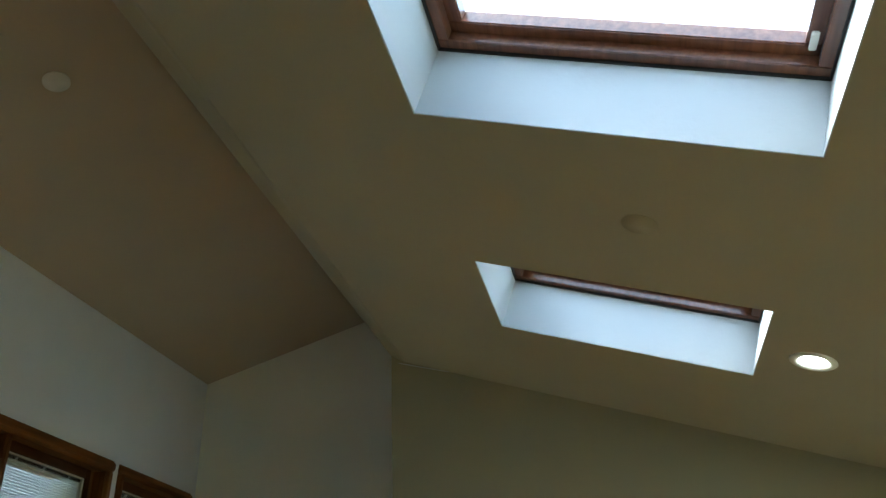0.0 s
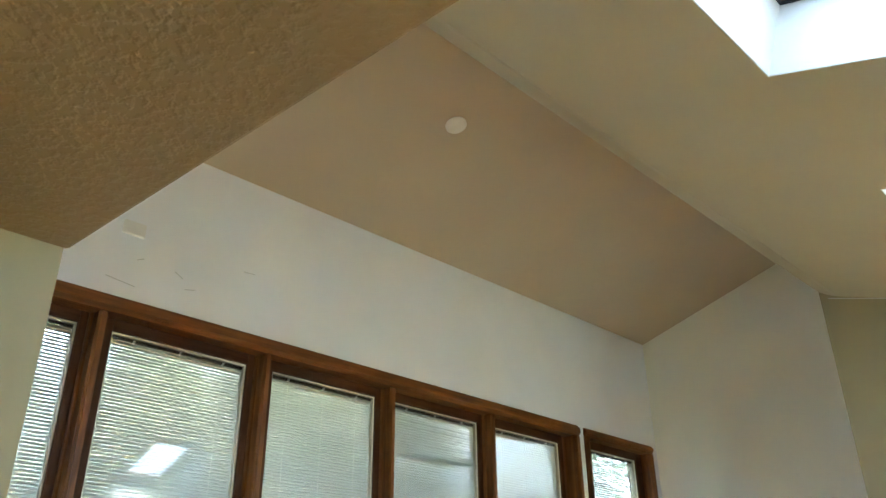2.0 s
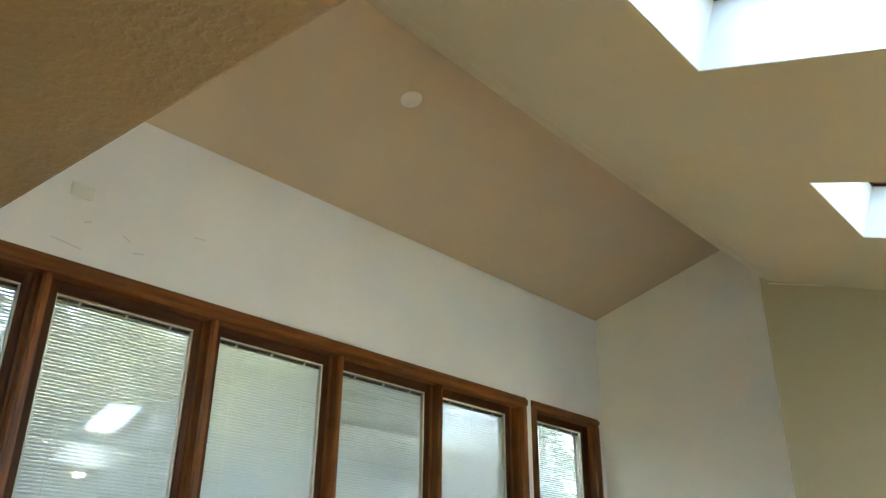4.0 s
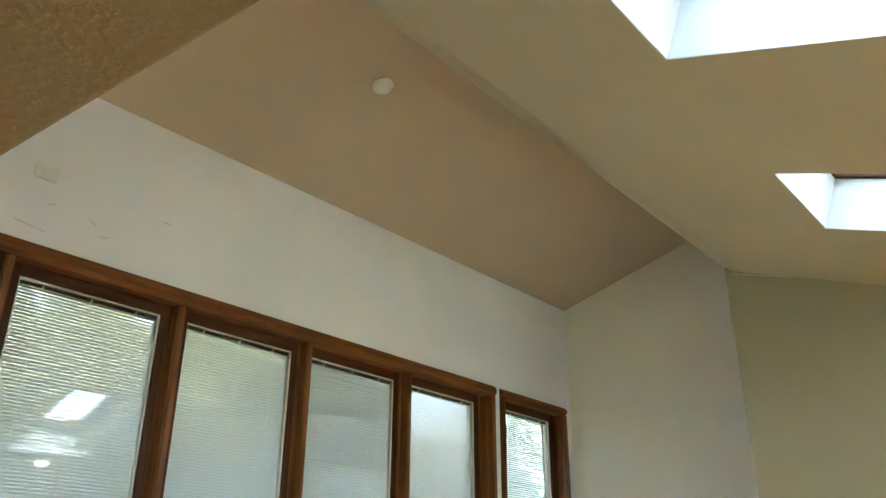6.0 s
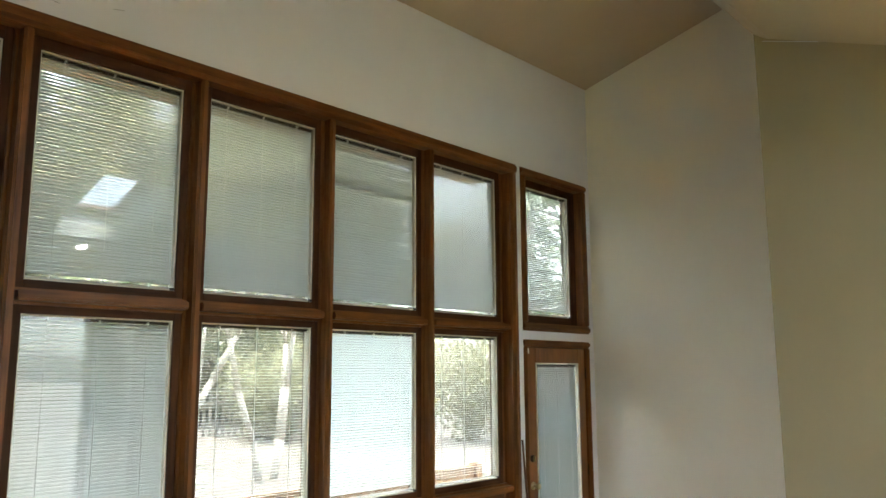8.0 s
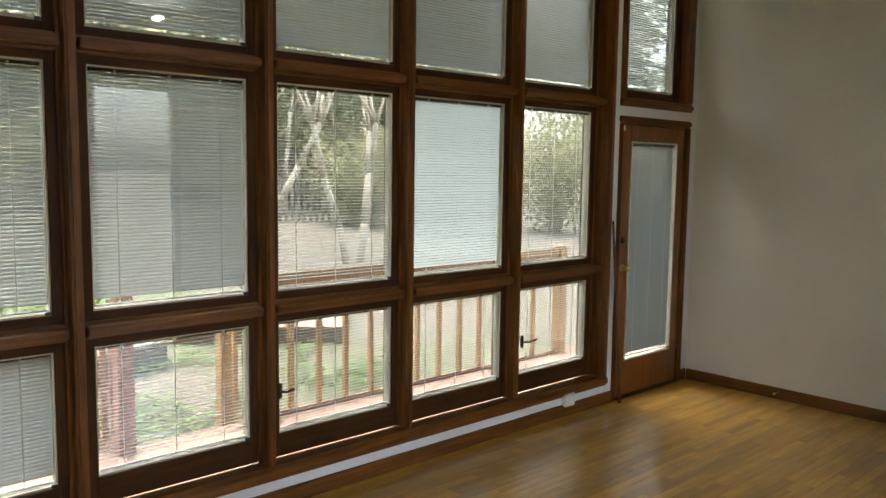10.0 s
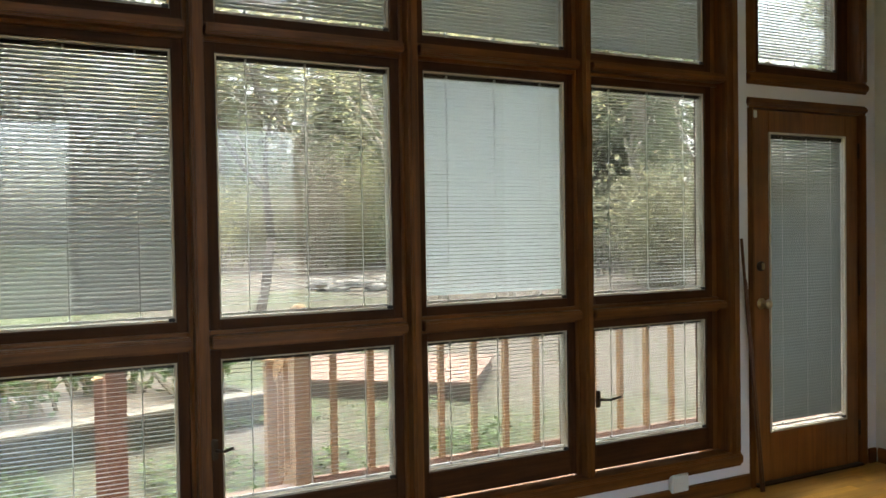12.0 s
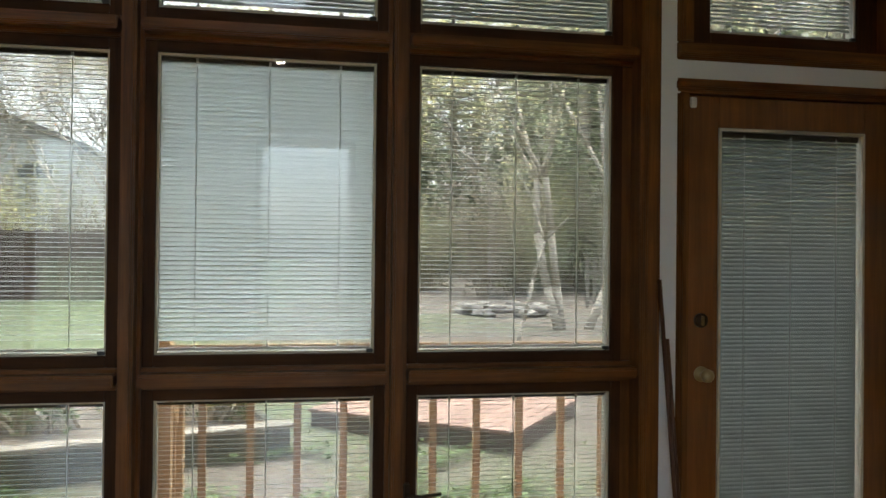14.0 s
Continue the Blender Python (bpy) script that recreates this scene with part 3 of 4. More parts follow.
for c, z, reach in ((2, 0.60, 0.55), (4, 0.60, 1.0)):
    y = COLS[c][0] - 0.045
    crank = thing("window_crank", (POST + 0.01, y, z), "dark bronze casement crank on the mullion", "window handle", "", "casement cranks")
    part("plate", boxed(POST - 0.002, POST + 0.012, y - 0.012, y + 0.012, z - 0.04, z + 0.04, bevel=0.004), BRONZE, crank)
    arm = bmesh.new()
    tube(arm, (POST + 0.02, y, z), (POST + 0.03, y + 0.05 * reach, z - 0.006), 0.007, 0.006, 8)
    tube(arm, (POST + 0.03, y + 0.05 * reach, z - 0.006), (POST + 0.03, y + 0.12 * reach, z + 0.004), 0.006, 0.007, 8)
    part("arm", arm, BRONZE, crank, "", True)

tw = thing("window_2", (WX, 5.47, 2.2), "small stained wood transom window above the door", "window", "structure")
profile_bar("y", 4.984, 5.958, 3.482, 0.066, FRONT, -3.5, TRIM_Y, tw, "head_casing")
profile_bar("y", 4.984, 5.958, 2.226, 0.066, FRONT, -3.5, TRIM_Y, tw, "bottom_casing")
profile_bar("z", 2.259, 3.449, 5.017, 0.066, FRONT, -3.5, TRIM_Z, tw, "side_casing")
profile_bar("z", 2.259, 3.449, 5.925, 0.066, FRONT, -3.5, TRIM_Z, tw, "side_casing")
sash_and_pane(tw, 5.158, 5.805, 2.325, 3.39, t_side=0.11, t_low=0.07, t_high=0.07)
blind(5.158, 5.805, 2.325, 3.39, -35, LEVEL, fan=-14)

for n, (y0, y1, z0, z1) in enumerate(EAST):
    ew = thing("window_%d" % (n + 3), (2.0, (y0 + y1) / 2, z0), "unseen stained wood window on the opposite wall", "window", "structure")
    for nm, a in (("head_casing", (y0 - 0.06, y1 + 0.06, z1 - 0.01, z1 + 0.06)), ("sill", (y0 - 0.06, y1 + 0.06, z0 - 0.06, z0 + 0.01)), ("side_casing", (y0 - 0.06, y0 + 0.01, z0 + 0.01, z1 - 0.01)), ("side_casing", (y1 - 0.01, y1 + 0.06, z0 + 0.01, z1 - 0.01))):
        part(nm, boxed(1.978, 2.08, *a, bevel=0.004), TRIM_Y if nm in ("sill", "head_casing") else TRIM_Z, ew)
    part("pane", boxed(2.05, 2.056, y0 + 0.01, y1 - 0.01, z0 + 0.01, z1 - 0.01), GLASS, ew).visible_shadow = False

# ---- the glazed door ----
dr = thing("door_1", (WX, 5.47, 0), "closed stained fir door with a full glass light", "door", "structure")
profile_bar("y", 4.984, 5.958, 2.098, 0.058, FRONT - 0.008, -3.5, TRIM_Y, dr, "head_casing")
profile_bar("z", 0.0, 2.069, 5.011, 0.056, FRONT - 0.008, -3.5, TRIM_Z, dr, "side_casing")
profile_bar("z", 0.0, 2.069, 5.931, 0.056, FRONT - 0.008, -3.5, TRIM_Z, dr, "side_casing")
part("jamb", boxed(-3.6, -3.5, 5.0, 5.035, 0, 2.115), TRIM_Z, dr)
part("jamb", boxed(-3.6, -3.5, 5.91, 5.945, 0, 2.115), TRIM_Z, dr)
part("jamb", boxed(-3.6, -3.502, 5.035, 5.91, 2.072, 2.115), TRIM_Y, dr)
for nm, a in (("door_stop_strip", (5.035, 5.91, 2.046, 2.072)), ("door_stop_strip", (5.035, 5.056, 0.012, 2.046)), ("door_stop_strip", (5.889, 5.91, 0.012, 2.046))):
    part(nm, boxed(-3.52, -3.478, *a), SHADED_FIR_Z, dr)
DX0, DX1 = -3.475, -3.430
for nm, a in (("stile", (5.042, 5.166, 0.012, 2.062)), ("stile", (5.794, 5.902, 0.012, 2.062)), ("bottom_rail", (5.166, 5.794, 0.012, 0.281)), ("top_rail", (5.166, 5.794, 1.942, 2.062))):
    part(nm, boxed(DX0, DX1, *a, bevel=0.003), DOORWOOD, dr)
bead = bmesh.new()
for a in ((5.166, 5.176, 0.281, 1.942), (5.784, 5.794, 0.281, 1.942), (5.176, 5.784, 0.281, 0.291), (5.176, 5.784, 1.932, 1.942)):
    box(bead, DX0, DX1 + 0.006, *a)
part("glazing_bead", bead, ALU, dr, "cream glazing bead")
for x in (DX1 - 0.004, DX0 + 0.008):
    g = part("pane", boxed(x - 0.004, x, 5.176, 5.784, 0.291, 1.932), DIMGLASS, dr)
    g.visible_shadow = False
GX = GLASS_X
GLASS_X = DX1 - 0.004
blind(5.178, 5.782, 0.293, 1.93, -52, "grey slatted blind shut between the door panes", fan=-22, x=-3.45, mat=GREYSLAT)
GLASS_X = GX
part("threshold", boxed(-3.6, WX + 0.02, 5.035, 5.91, -0.012, 0.011, bevel=0.003), BRONZE, dr, "dark metal threshold")
for z in (0.22, 1.05, 1.86):
    hg = bmesh.new()
    tube(hg, (DX1 + 0.006, 5.904, z - 0.045), (DX1 + 0.006, 5.904, z + 0.045), 0.007, 0.007, 8)
    part("hinge", hg, BRONZE, dr, "dark hinge")
X90 = Matrix.Rotation(radians(90), 4, "Y")
part("deadbolt", disc(0.027, 0.014, Matrix.Translation((DX1, 5.095, 1.205)) @ X90, 0.003), BRONZE, dr, "round dark deadbolt", True)
part("thumb_turn", boxed(DX1 + 0.012, DX1 + 0.028, 5.091, 5.099, 1.187, 1.223, bevel=0.002), BRASS, dr)
kn = disc(0.03, 0.008, Matrix.Translation((DX1, 5.10, 1.0)) @ X90, 0.003)
rose = part("rose", kn, BRASS, dr, "", True)
kb = bmesh.new()
tube(kb, (DX1 + 0.006, 5.10, 1.0), (DX1 + 0.035, 5.10, 1.0), 0.01, 0.011, 12)
bmesh.ops.create_uvsphere(kb, u_segments=16, v_segments=10, radius=0.026, matrix=Matrix.Translation((DX1 + 0.05, 5.10, 1.0)) @ Matrix.Diagonal((0.75, 1, 1, 1)))
part("knob", kb, BRASS, dr, "aged brass knob", True)
sn = thing("contact_sensor", (DX1, 5.055, 2.03), "small white contact sensor on the door corner", "sensor")
part("case", boxed(DX1, DX1 + 0.012, 5.044, 5.07, 2.015, 2.055, bevel=0.003), WHITE, sn)


# ---- small things in the room ----
def at_slope(x, y, rise):
    """A frame on a sloping ceiling, z pointing down into the room."""
    z = high(x) - settled(y) if rise > 0 else low(x)
    return Matrix.Translation((x, y, z)) @ Matrix.Rotation(-math.atan(rise) if rise > 0 else math.atan(-rise), 4, "Y") @ Matrix.Rotation(math.pi, 4, "X")


cover = thing("ceiling_cover", at_slope(-2.452, 2.61, RISE).translation, "round painted cover plate on the sloping ceiling", "cover plate")
part("plate", disc(0.062, 0.016, at_slope(-2.452, 2.61, RISE), 0.006), COVER, cover, "", True)
cover = thing("ceiling_cover", at_slope(0.097, 2.508, -FALL).translation, "flush round cover plate painted like the ceiling", "cover plate")
part("plate", disc(0.062, 0.0035, at_slope(0.097, 2.508, -FALL), 0.0015), CEIL_DIM, cover, "", True)
dl_m = at_slope(0.733, 3.408, -FALL)
dl = thing("recessed_light", dl_m.translation, "lit recessed downlight with a white trim ring", "ceiling light")
rg = bmesh.new()
n = 48
prof = [(0.09, 0.0), (0.09, 0.004), (0.084, 0.008), (0.066, 0.008), (0.056, 0.004), (0.05, 0.0)]
loops = [[rg.verts.new((r * math.cos(2 * math.pi * i / n), r * math.sin(2 * math.pi * i / n), z)) for r, z in prof] for i in range(n)]
for i in range(n):
    for j in range(len(prof) - 1):
        rg.faces.new((loops[i][j], loops[(i + 1) % n][j], loops[(i + 1) % n][j + 1], loops[i][j + 1]))
bmesh.ops.transform(rg, matrix=dl_m, verts=rg.verts[:])
part("trim_ring", rg, WHITE, dl, "", True)
part("lens", disc(0.051, 0.003, dl_m), LAMP, dl, "glowing frosted lens")

wp = thing("blank_plate", (WX, 1.28, 3.885), "rectangular blank plate painted over on the wall", "wall plate")
part("plate", boxed(WX, WX + 0.017, 1.225, 1.337, 3.85, 3.922, bevel=0.003), COVER, wp)
for x in (-0.965, -0.885):
    op = thing("wall_outlet", (x, DARK_Y, 0.42), "cream wall outlet plate on the shaded wall", "outlet", "", "outlets on the shaded wall")
    part("plate", boxed(x - 0.036, x + 0.036, DARK_Y - 0.006, DARK_Y, 0.36, 0.475, bevel=0.002), PLATE, op)
    for z in (0.393, 0.442):
        part("socket", boxed(x - 0.017, x + 0.017, DARK_Y - 0.009, DARK_Y - 0.005, z - 0.014, z + 0.014, bevel=0.003), PLATE, op)
        for dx in (-0.006, 0.006):
            part("slot", boxed(x + dx - 0.001, x + dx + 0.001, DARK_Y - 0.0096, DARK_Y - 0.0085, z - 0.005, z + 0.005), BLACK, op)
ob_ = thing("wall_box", (WX, 4.465, 0.12), "small white plastic box on the baseboard", "outlet")
part("case", boxed(WX, WX + 0.035, 4.41, 4.522, 0.072, 0.165, bevel=0.006), WHITE, ob_)
part("seam", boxed(WX + 0.034, WX + 0.036, 4.43, 4.50, 0.116, 0.120), COVER, ob_)

# baseboards
bb = boxed(-3.397, EDGE_X, END_Y - 0.016, END_Y, 0, 0.088, bevel=0.004)
structure("baseboard", bb, TRIM_X, "stained wood baseboard along the end wall", "baseboard")
structure("baseboard", boxed(WX, WX + 0.018, 0.0, 4.98, 0, 0.086, bevel=0.004), TRIM_Y, "stained wood baseboard under the window", "baseboard")
structure("baseboard", boxed(WX, WX + 0.016, 5.96, END_Y - 0.016, 0, 0.088, bevel=0.003), TRIM_Y, "short stained wood baseboard beside the door", "baseboard")
ds = thing("door_stop", (-2.61, END_Y - 0.016, 0.06), "brass spring door stop on the baseboard", "door stop")
sp = bmesh.new()
tube(sp, (-2.61, END_Y - 0.016, 0.06), (-2.61, END_Y - 0.08, 0.058), 0.006, 0.005, 10)
part("spring", sp, BRASS, ds, "", True)
tp = bmesh.new()
tube(tp, (-2.61, END_Y - 0.08, 0.058), (-2.61, END_Y - 0.096, 0.058), 0.009, 0.008, 12)
part("tip", tp, WHITE, ds, "white rubber tip", True)

# two dowels leaning beside the door
for dy, dz in ((0.0, 0.0), (0.035, -0.22)):
    st = thing("wooden_dowel", (-3.35, 5.0 + dy, 0), "dark wooden dowel leaning on the window casing", "stick", "", "leaning dowels")
    sk = bmesh.new()
    tube(sk, (-3.345, 5.002 + dy * 0.4, 0.0), (-3.383 if dy == 0 else -3.389, 4.905 + dy, 1.36 + dz), 0.008, 0.008, 10)
    part("rod", sk, DARKSTICK, st, "", True)

# ---- outdoors: ground ----
def terrain(x, y):
    """Yard level: below the deck at the house, rising away from it."""
    d = max(0.0, -x - 5.0)
    rise = 0.11 * d if d < 2.5 else 0.275 + 0.03 * (d - 2.5)
    return -0.66 + min(rise, 1.2) + 0.05 * noise.noise(Vector((x * 0.35, y * 0.35, 3))) + 0.02 * noise.noise(Vector((x * 1.7, y * 1.7, 9)))


gb = bmesh.new()
xs = [-300, -150, -80, -60] + [-50 + 0.5 * i for i in range(0, 93)] + [-3.59]
ys_ = [-200, -90, -50] + [-30 + 0.75 * i for i in range(0, 94)] + [60, 100, 250]
grid = [[gb.verts.new((x, y, terrain(x, y))) for y in ys_] for x in xs]
for i in range(len(xs) - 1):
    for j in range(len(ys_) - 1):
        gb.faces.new((grid[i][j], grid[i + 1][j], grid[i + 1][j + 1], grid[i][j + 1]))
ground = structure("ground", gb, GROUND, "patchy spring lawn and bare dirt yard", "ground")
structure("ground", boxed(-3.6, 250, -200, 250, -0.95, -0.6), GROUND, "yard ground on the far side of the house", "ground")

# ---- deck and railing ----
DECK_Z = -0.055
deck = thing("deck", (-4.2, 3.5, DECK_Z), "weathered reddish wood deck outside the windows", "deck", "structure")
part("joist", boxed(-4.93, -4.89, -2.0, 7.0, DECK_Z - 0.24, DECK_Z - 0.03), OLDTIMBER, deck, "weathered rim joist")
for k in range(9):
    x = -3.605 - 0.145 * k
    part("board", boxed(x - 0.139, x, -2.0, 7.0, DECK_Z - 0.03, DECK_Z, bevel=0.003), DECKWOOD, deck)
for y in (-1.5, 1.0, 3.0, 5.0, 6.8):
    part("pier", boxed(-4.9, -4.78, y - 0.06, y + 0.06, -1.1, DECK_Z - 0.03), OLDTIMBER, deck)

RX = -4.85
rail = thing("deck_railing", (RX, 4.5, DECK_Z), "cedar deck railing with square balusters and a wide top board", "railing", "structure")
part("top_board", boxed(RX - 0.02, RX + 0.02, 2.96, 6.10, 0.835, 0.972, bevel=0.005), CEDAR, rail, "pale pinkish top board")
part("bottom_board", boxed(RX - 0.02, RX + 0.02, 2.98, 6.06, DECK_Z, DECK_Z + 0.035, bevel=0.004), DECKWOOD, rail)
for k in range(12):
    y = 3.11 + 0.2395 * k
    part("baluster", boxed(RX - 0.019, RX + 0.019, y - 0.019, y + 0.019, DECK_Z + 0.035, 0.835, bevel=0.003), CEDAR, rail)
for y in (2.91, 6.13):
    post = part("post", boxed(RX - 0.05, RX + 0.05, y - 0.05, y + 0.05, DECK_Z, 0.955, bevel=0.006), CEDAR, rail)
    cp = boxed(RX - 0.056, RX + 0.056, y - 0.056, y + 0.056, 0.955, 0.99, bevel=0.012)
    bmesh.ops.create_uvsphere(cp, u_segments=16, v_segments=8, radius=0.045, matrix=Matrix.Translation((RX, y, 0.985)) @ Matrix.Diagonal((1, 1, 0.6, 1)))
    part("cap", cp, CEDAR, post, "rounded pale post cap")
for x, y, mat, top, word in ((-4.80, 1.90, REDPOST, 0.93, "tall reddish stained"), (-5.42, 1.87, REDPOST, 0.56, "short reddish stained"), (-5.44, 2.89, CEDAR, 0.58, "short pale cedar")):
    sr = thing("stair_post", (x, y, DECK_Z), word + " square post at the deck stairs", "post", "", "stair posts")
    part("shaft", boxed(x - 0.05, x + 0.05, y - 0.05, y + 0.05, -0.95, top, bevel=0.006), mat, sr)
    part("cap", boxed(x - 0.058, x + 0.058, y - 0.058, y + 0.058, top, top + 0.03, bevel=0.012), CEDAR, sr, "pale cap")
for y, x0, x1, mat, word in ((2.90, -4.90, -5.39, CEDAR, "pale cedar"), (1.885, -4.85, -5.37, REDPOST, "reddish stained")):
    hr = thing("stair_rail", ((x0 + x1) / 2, y, 0.6), word + " sloping stair handrail with balusters", "railing", "", "stair rails")
    ln, ang = math.hypot(x1 - x0, 0.36), math.degrees(math.atan2(0.36, x0 - x1))
    part("handrail", boxed(-ln / 2, ln / 2, -0.02, 0.02, -0.07, 0.07, bevel=0.014, m=pose((x0 + x1) / 2, y, 0.68, 0, -ang, 0)), mat, hr)
    part("low_rail", boxed(-ln / 2, ln / 2, -0.02, 0.02, -0.04, 0.04, bevel=0.008, m=pose((x0 + x1) / 2, y, -0.14, 0, -ang, 0)), mat, hr)
    for k in range(3):
        f = (k + 0.7) / 3.4
        x = x0 + (x1 - x0) * f
        part("baluster", boxed(x - 0.017, x + 0.017, y - 0.017, y + 0.017, 0.02 - 0.36 * f, 0.83 - 0.36 * f, bevel=0.003), mat, hr)
step = thing("deck_steps", (-5.2, 2.4, -0.8), "weathered wood steps down from the deck", "steps")
for k in range(3):
    part("tread", boxed(-5.24 - 0.28 * k, -4.95 - 0.28 * k, 1.95, 2.84, DECK_Z - 0.22 - 0.17 * k, DECK_Z - 0.18 - 0.17 * k, bevel=0.004), DECKWOOD, step)
    part("riser", boxed(-5.0 - 0.28 * k, -4.97 - 0.28 * k, 1.95, 2.84, -1.0, DECK_Z - 0.22 - 0.17 * k), OLDTIMBER, step)

# low platform of red boards on the lawn
PLAT = Matrix.Translation((-7.6, 5.57, -0.16)) @ Matrix.Rotation(math.atan2(1.10, -1.50), 4, "Z")
pf = thing("low_platform", (-7.77, 5.62, -0.5), "low reddish board platform standing on the lawn", "platform")
for k in range(16):
    part("board", boxed(0.0, 1.88, 0.01 + 0.145 * k, 0.149 + 0.145 * k, -0.035, 0.0, bevel=0.003, m=PLAT), DECKWOOD, pf)
part("skirt", boxed(0.03, 1.85, 0.03, 2.3, -0.6, -0.036, m=PLAT), FENCEWOOD, pf, "dark shaded skirt")

# raised bed of stacked timbers
BED = Matrix.Translation((-7.97, 3.57, -0.1)) @ Matrix.Rotation(math.atan2(0.43, 1.32) , 4, "Z")
bed = thing("raised_bed", (-9.0, 1.2, -0.4), "raised garden bed of stacked timbers, coloured dark for shade", "garden bed")
for k in range(5):
    part("timber", boxed(-0.15, 0.0, -6.5 + 0.1 * (k % 2), -0.01 * k, -0.74 + 0.14 * k, -0.605 + 0.14 * k, bevel=0.012, m=BED), SHADED_TIMBER, bed)
    part("timber", boxed(-3.2, -0.15, -0.15, -0.01 * k, -0.74 + 0.14 * k, -0.605 + 0.14 * k, bevel=0.012, m=BED), SHADED_TIMBER, bed)
part("cap", boxed(-0.2, 0.02, -6.5, 0.01, -0.042, 0.0, bevel=0.006, m=BED), PALEFENCE, bed, "sun-bleached cap board")
part("soil", boxed(-3.1, -0.14, -6.4, -0.14, -0.4, -0.07, m=BED), plain("bed_soil", (0.12, 0.1, 0.075), 0.95, 0, 0.3, 20, 0.5), bed)
EDGE = Matrix.Translation((-18.4, 3.6, -0.3)) @ Matrix.Rotation(math.atan2(-4.1, -4.3), 4, "Z")
edging = thing("timber_edging", (-20.0, 1.6, 0.1), "long low retaining edge of stacked weathered timbers", "garden edging")
for k in range(2):
    part("timber", boxed(0.0, 6.4, -0.09, 0.09, 0.02 + 0.16 * k, 0.175 + 0.16 * k, bevel=0.012, m=EDGE), OLDTIMBER, edging)
part("cap", boxed(-0.05, 6.4, -0.13, 0.13, 0.34, 0.38, bevel=0.008, m=EDGE), PALEFENCE, edging, "pale weathered cap plank")
part("footing", boxed(-0.2, 6.4, -0.12, 0.12, -0.35, 0.018, m=EDGE), OLDTIMBER, edging)

# stone fire ring
rng = random.Random(7)
pit = thing("fire_pit", (-19.9, 8.6, terrain(-19.9, 8.6)), "ring of rough pale fieldstones", "fire pit")
for k in range(22):
    a = 2 * math.pi * k / 22
    st = bmesh.new()
    bmesh.ops.create_icosphere(st, subdivisions=2, radius=1.0)
    for v in st.verts:
        v.co *= 1 + 0.3 * noise.noise(v.co * 1.3 + Vector((k * 5, 0, 0)))
    sx = Vector((-19.9 + 0.95 * math.cos(a), 8.6 + 0.95 * math.sin(a), terrain(-19.9, 8.6) + 0.08 + 0.12 * (k % 3 == 0)))
    bmesh.ops.transform(st, matrix=Matrix.Translation(sx) @ Matrix.Rotation(a + rng.random(), 4, "Z") @ Matrix.Diagonal((0.16 + 0.08 * rng.random(), 0.2 + 0.1 * rng.random(), 0.1 + 0.03 * rng.random(), 1)), verts=st.verts[:])
    part("stone", st, STONE, pit)


# ---- trees ----
def grow(bm, tips, rng, a, way, length, radius, depth, bend, spread, shrink=0.72):
    """A limb that bends, tapers and forks."""
    seg = 3
    p, d = Vector(a), Vector(way).normalized()
    r = radius
    for i in range(seg):
        d = (d + Vector((rng.gauss(0, bend), rng.gauss(0, bend), rng.gauss(0.04, bend * 0.6)))).normalized()
        q = p + d * length / seg
        tube(bm, p, q, r, r * 0.86, 7 if radius > 0.05 else (5 if radius > 0.02 else 3))
        p, r = q, r * 0.86
        if depth <= 2:
            tips.append((p.copy(), d.copy()))
    if depth == 0:
        return
    for _ in range(3 if depth > 1 else 4):
        side = Vector((rng.gauss(0, 1), rng.gauss(0, 1), rng.gauss(0.15, 0.6))).normalized()
        grow(bm, tips, rng, p, d + side * spread, length * shrink * rng.uniform(0.75, 1.15), r * 0.72, depth - 1, bend, spread, shrink)


def leaves(tips, rng, per, size, scatter):
    """Many small leaf blades round the twig tips."""
    vs_, fs = [], []
    for p, d in tips:
        for _ in range(per):
            c = p + Vector((rng.gauss(0, scatter), rng.gauss(0, scatter), rng.gauss(0, scatter * 0.8)))
            u = Vector((rng.gauss(0, 1), rng.gauss(0, 1), rng.gauss(0, 1))).normalized()
            w = u.orthogonal().normalized()
            s = size * rng.uniform(0.5, 1.4)
            k = len(vs_)
            vs_ += [c - u * s, c + w * s * 0.45, c + u * s, c - w * s * 0.45]
            fs.append((k, k + 1, k + 2, k + 3))
    return vs_, fs


def crown_mesh(vs_, fs, name, mat):
    me = bpy.data.meshes.new(name)
    me.from_pydata([tuple(v) for v in vs_], [], fs)
    me.materials.append(mat)
    return me


def tree(name, place, stems, height, radius, depth, per, size, mat, label, seed, spread=0.75, bend=0.12, scatter=0.25, group="", twig=BARK):
    rng = random.Random(seed)
    t = thing(name, place, label, "tree", "", group)
    bm, tips = bmesh.new(), []
    for dx, dy in stems:
        base = Vector(place) + Vector((dx * 0.25, dy * 0.25, -0.25))
        grow(bm, tips, rng, base, (dx * 0.35, dy * 0.35, 1), height * 0.42, radius, depth, bend, spread)
    part("trunk", bm, twig, t, "", True)
    vs_, fs = leaves(tips, rng, per, size, scatter)
    part("crown", crown_mesh(vs_, fs, "crown", mat), mat, t)
    return t


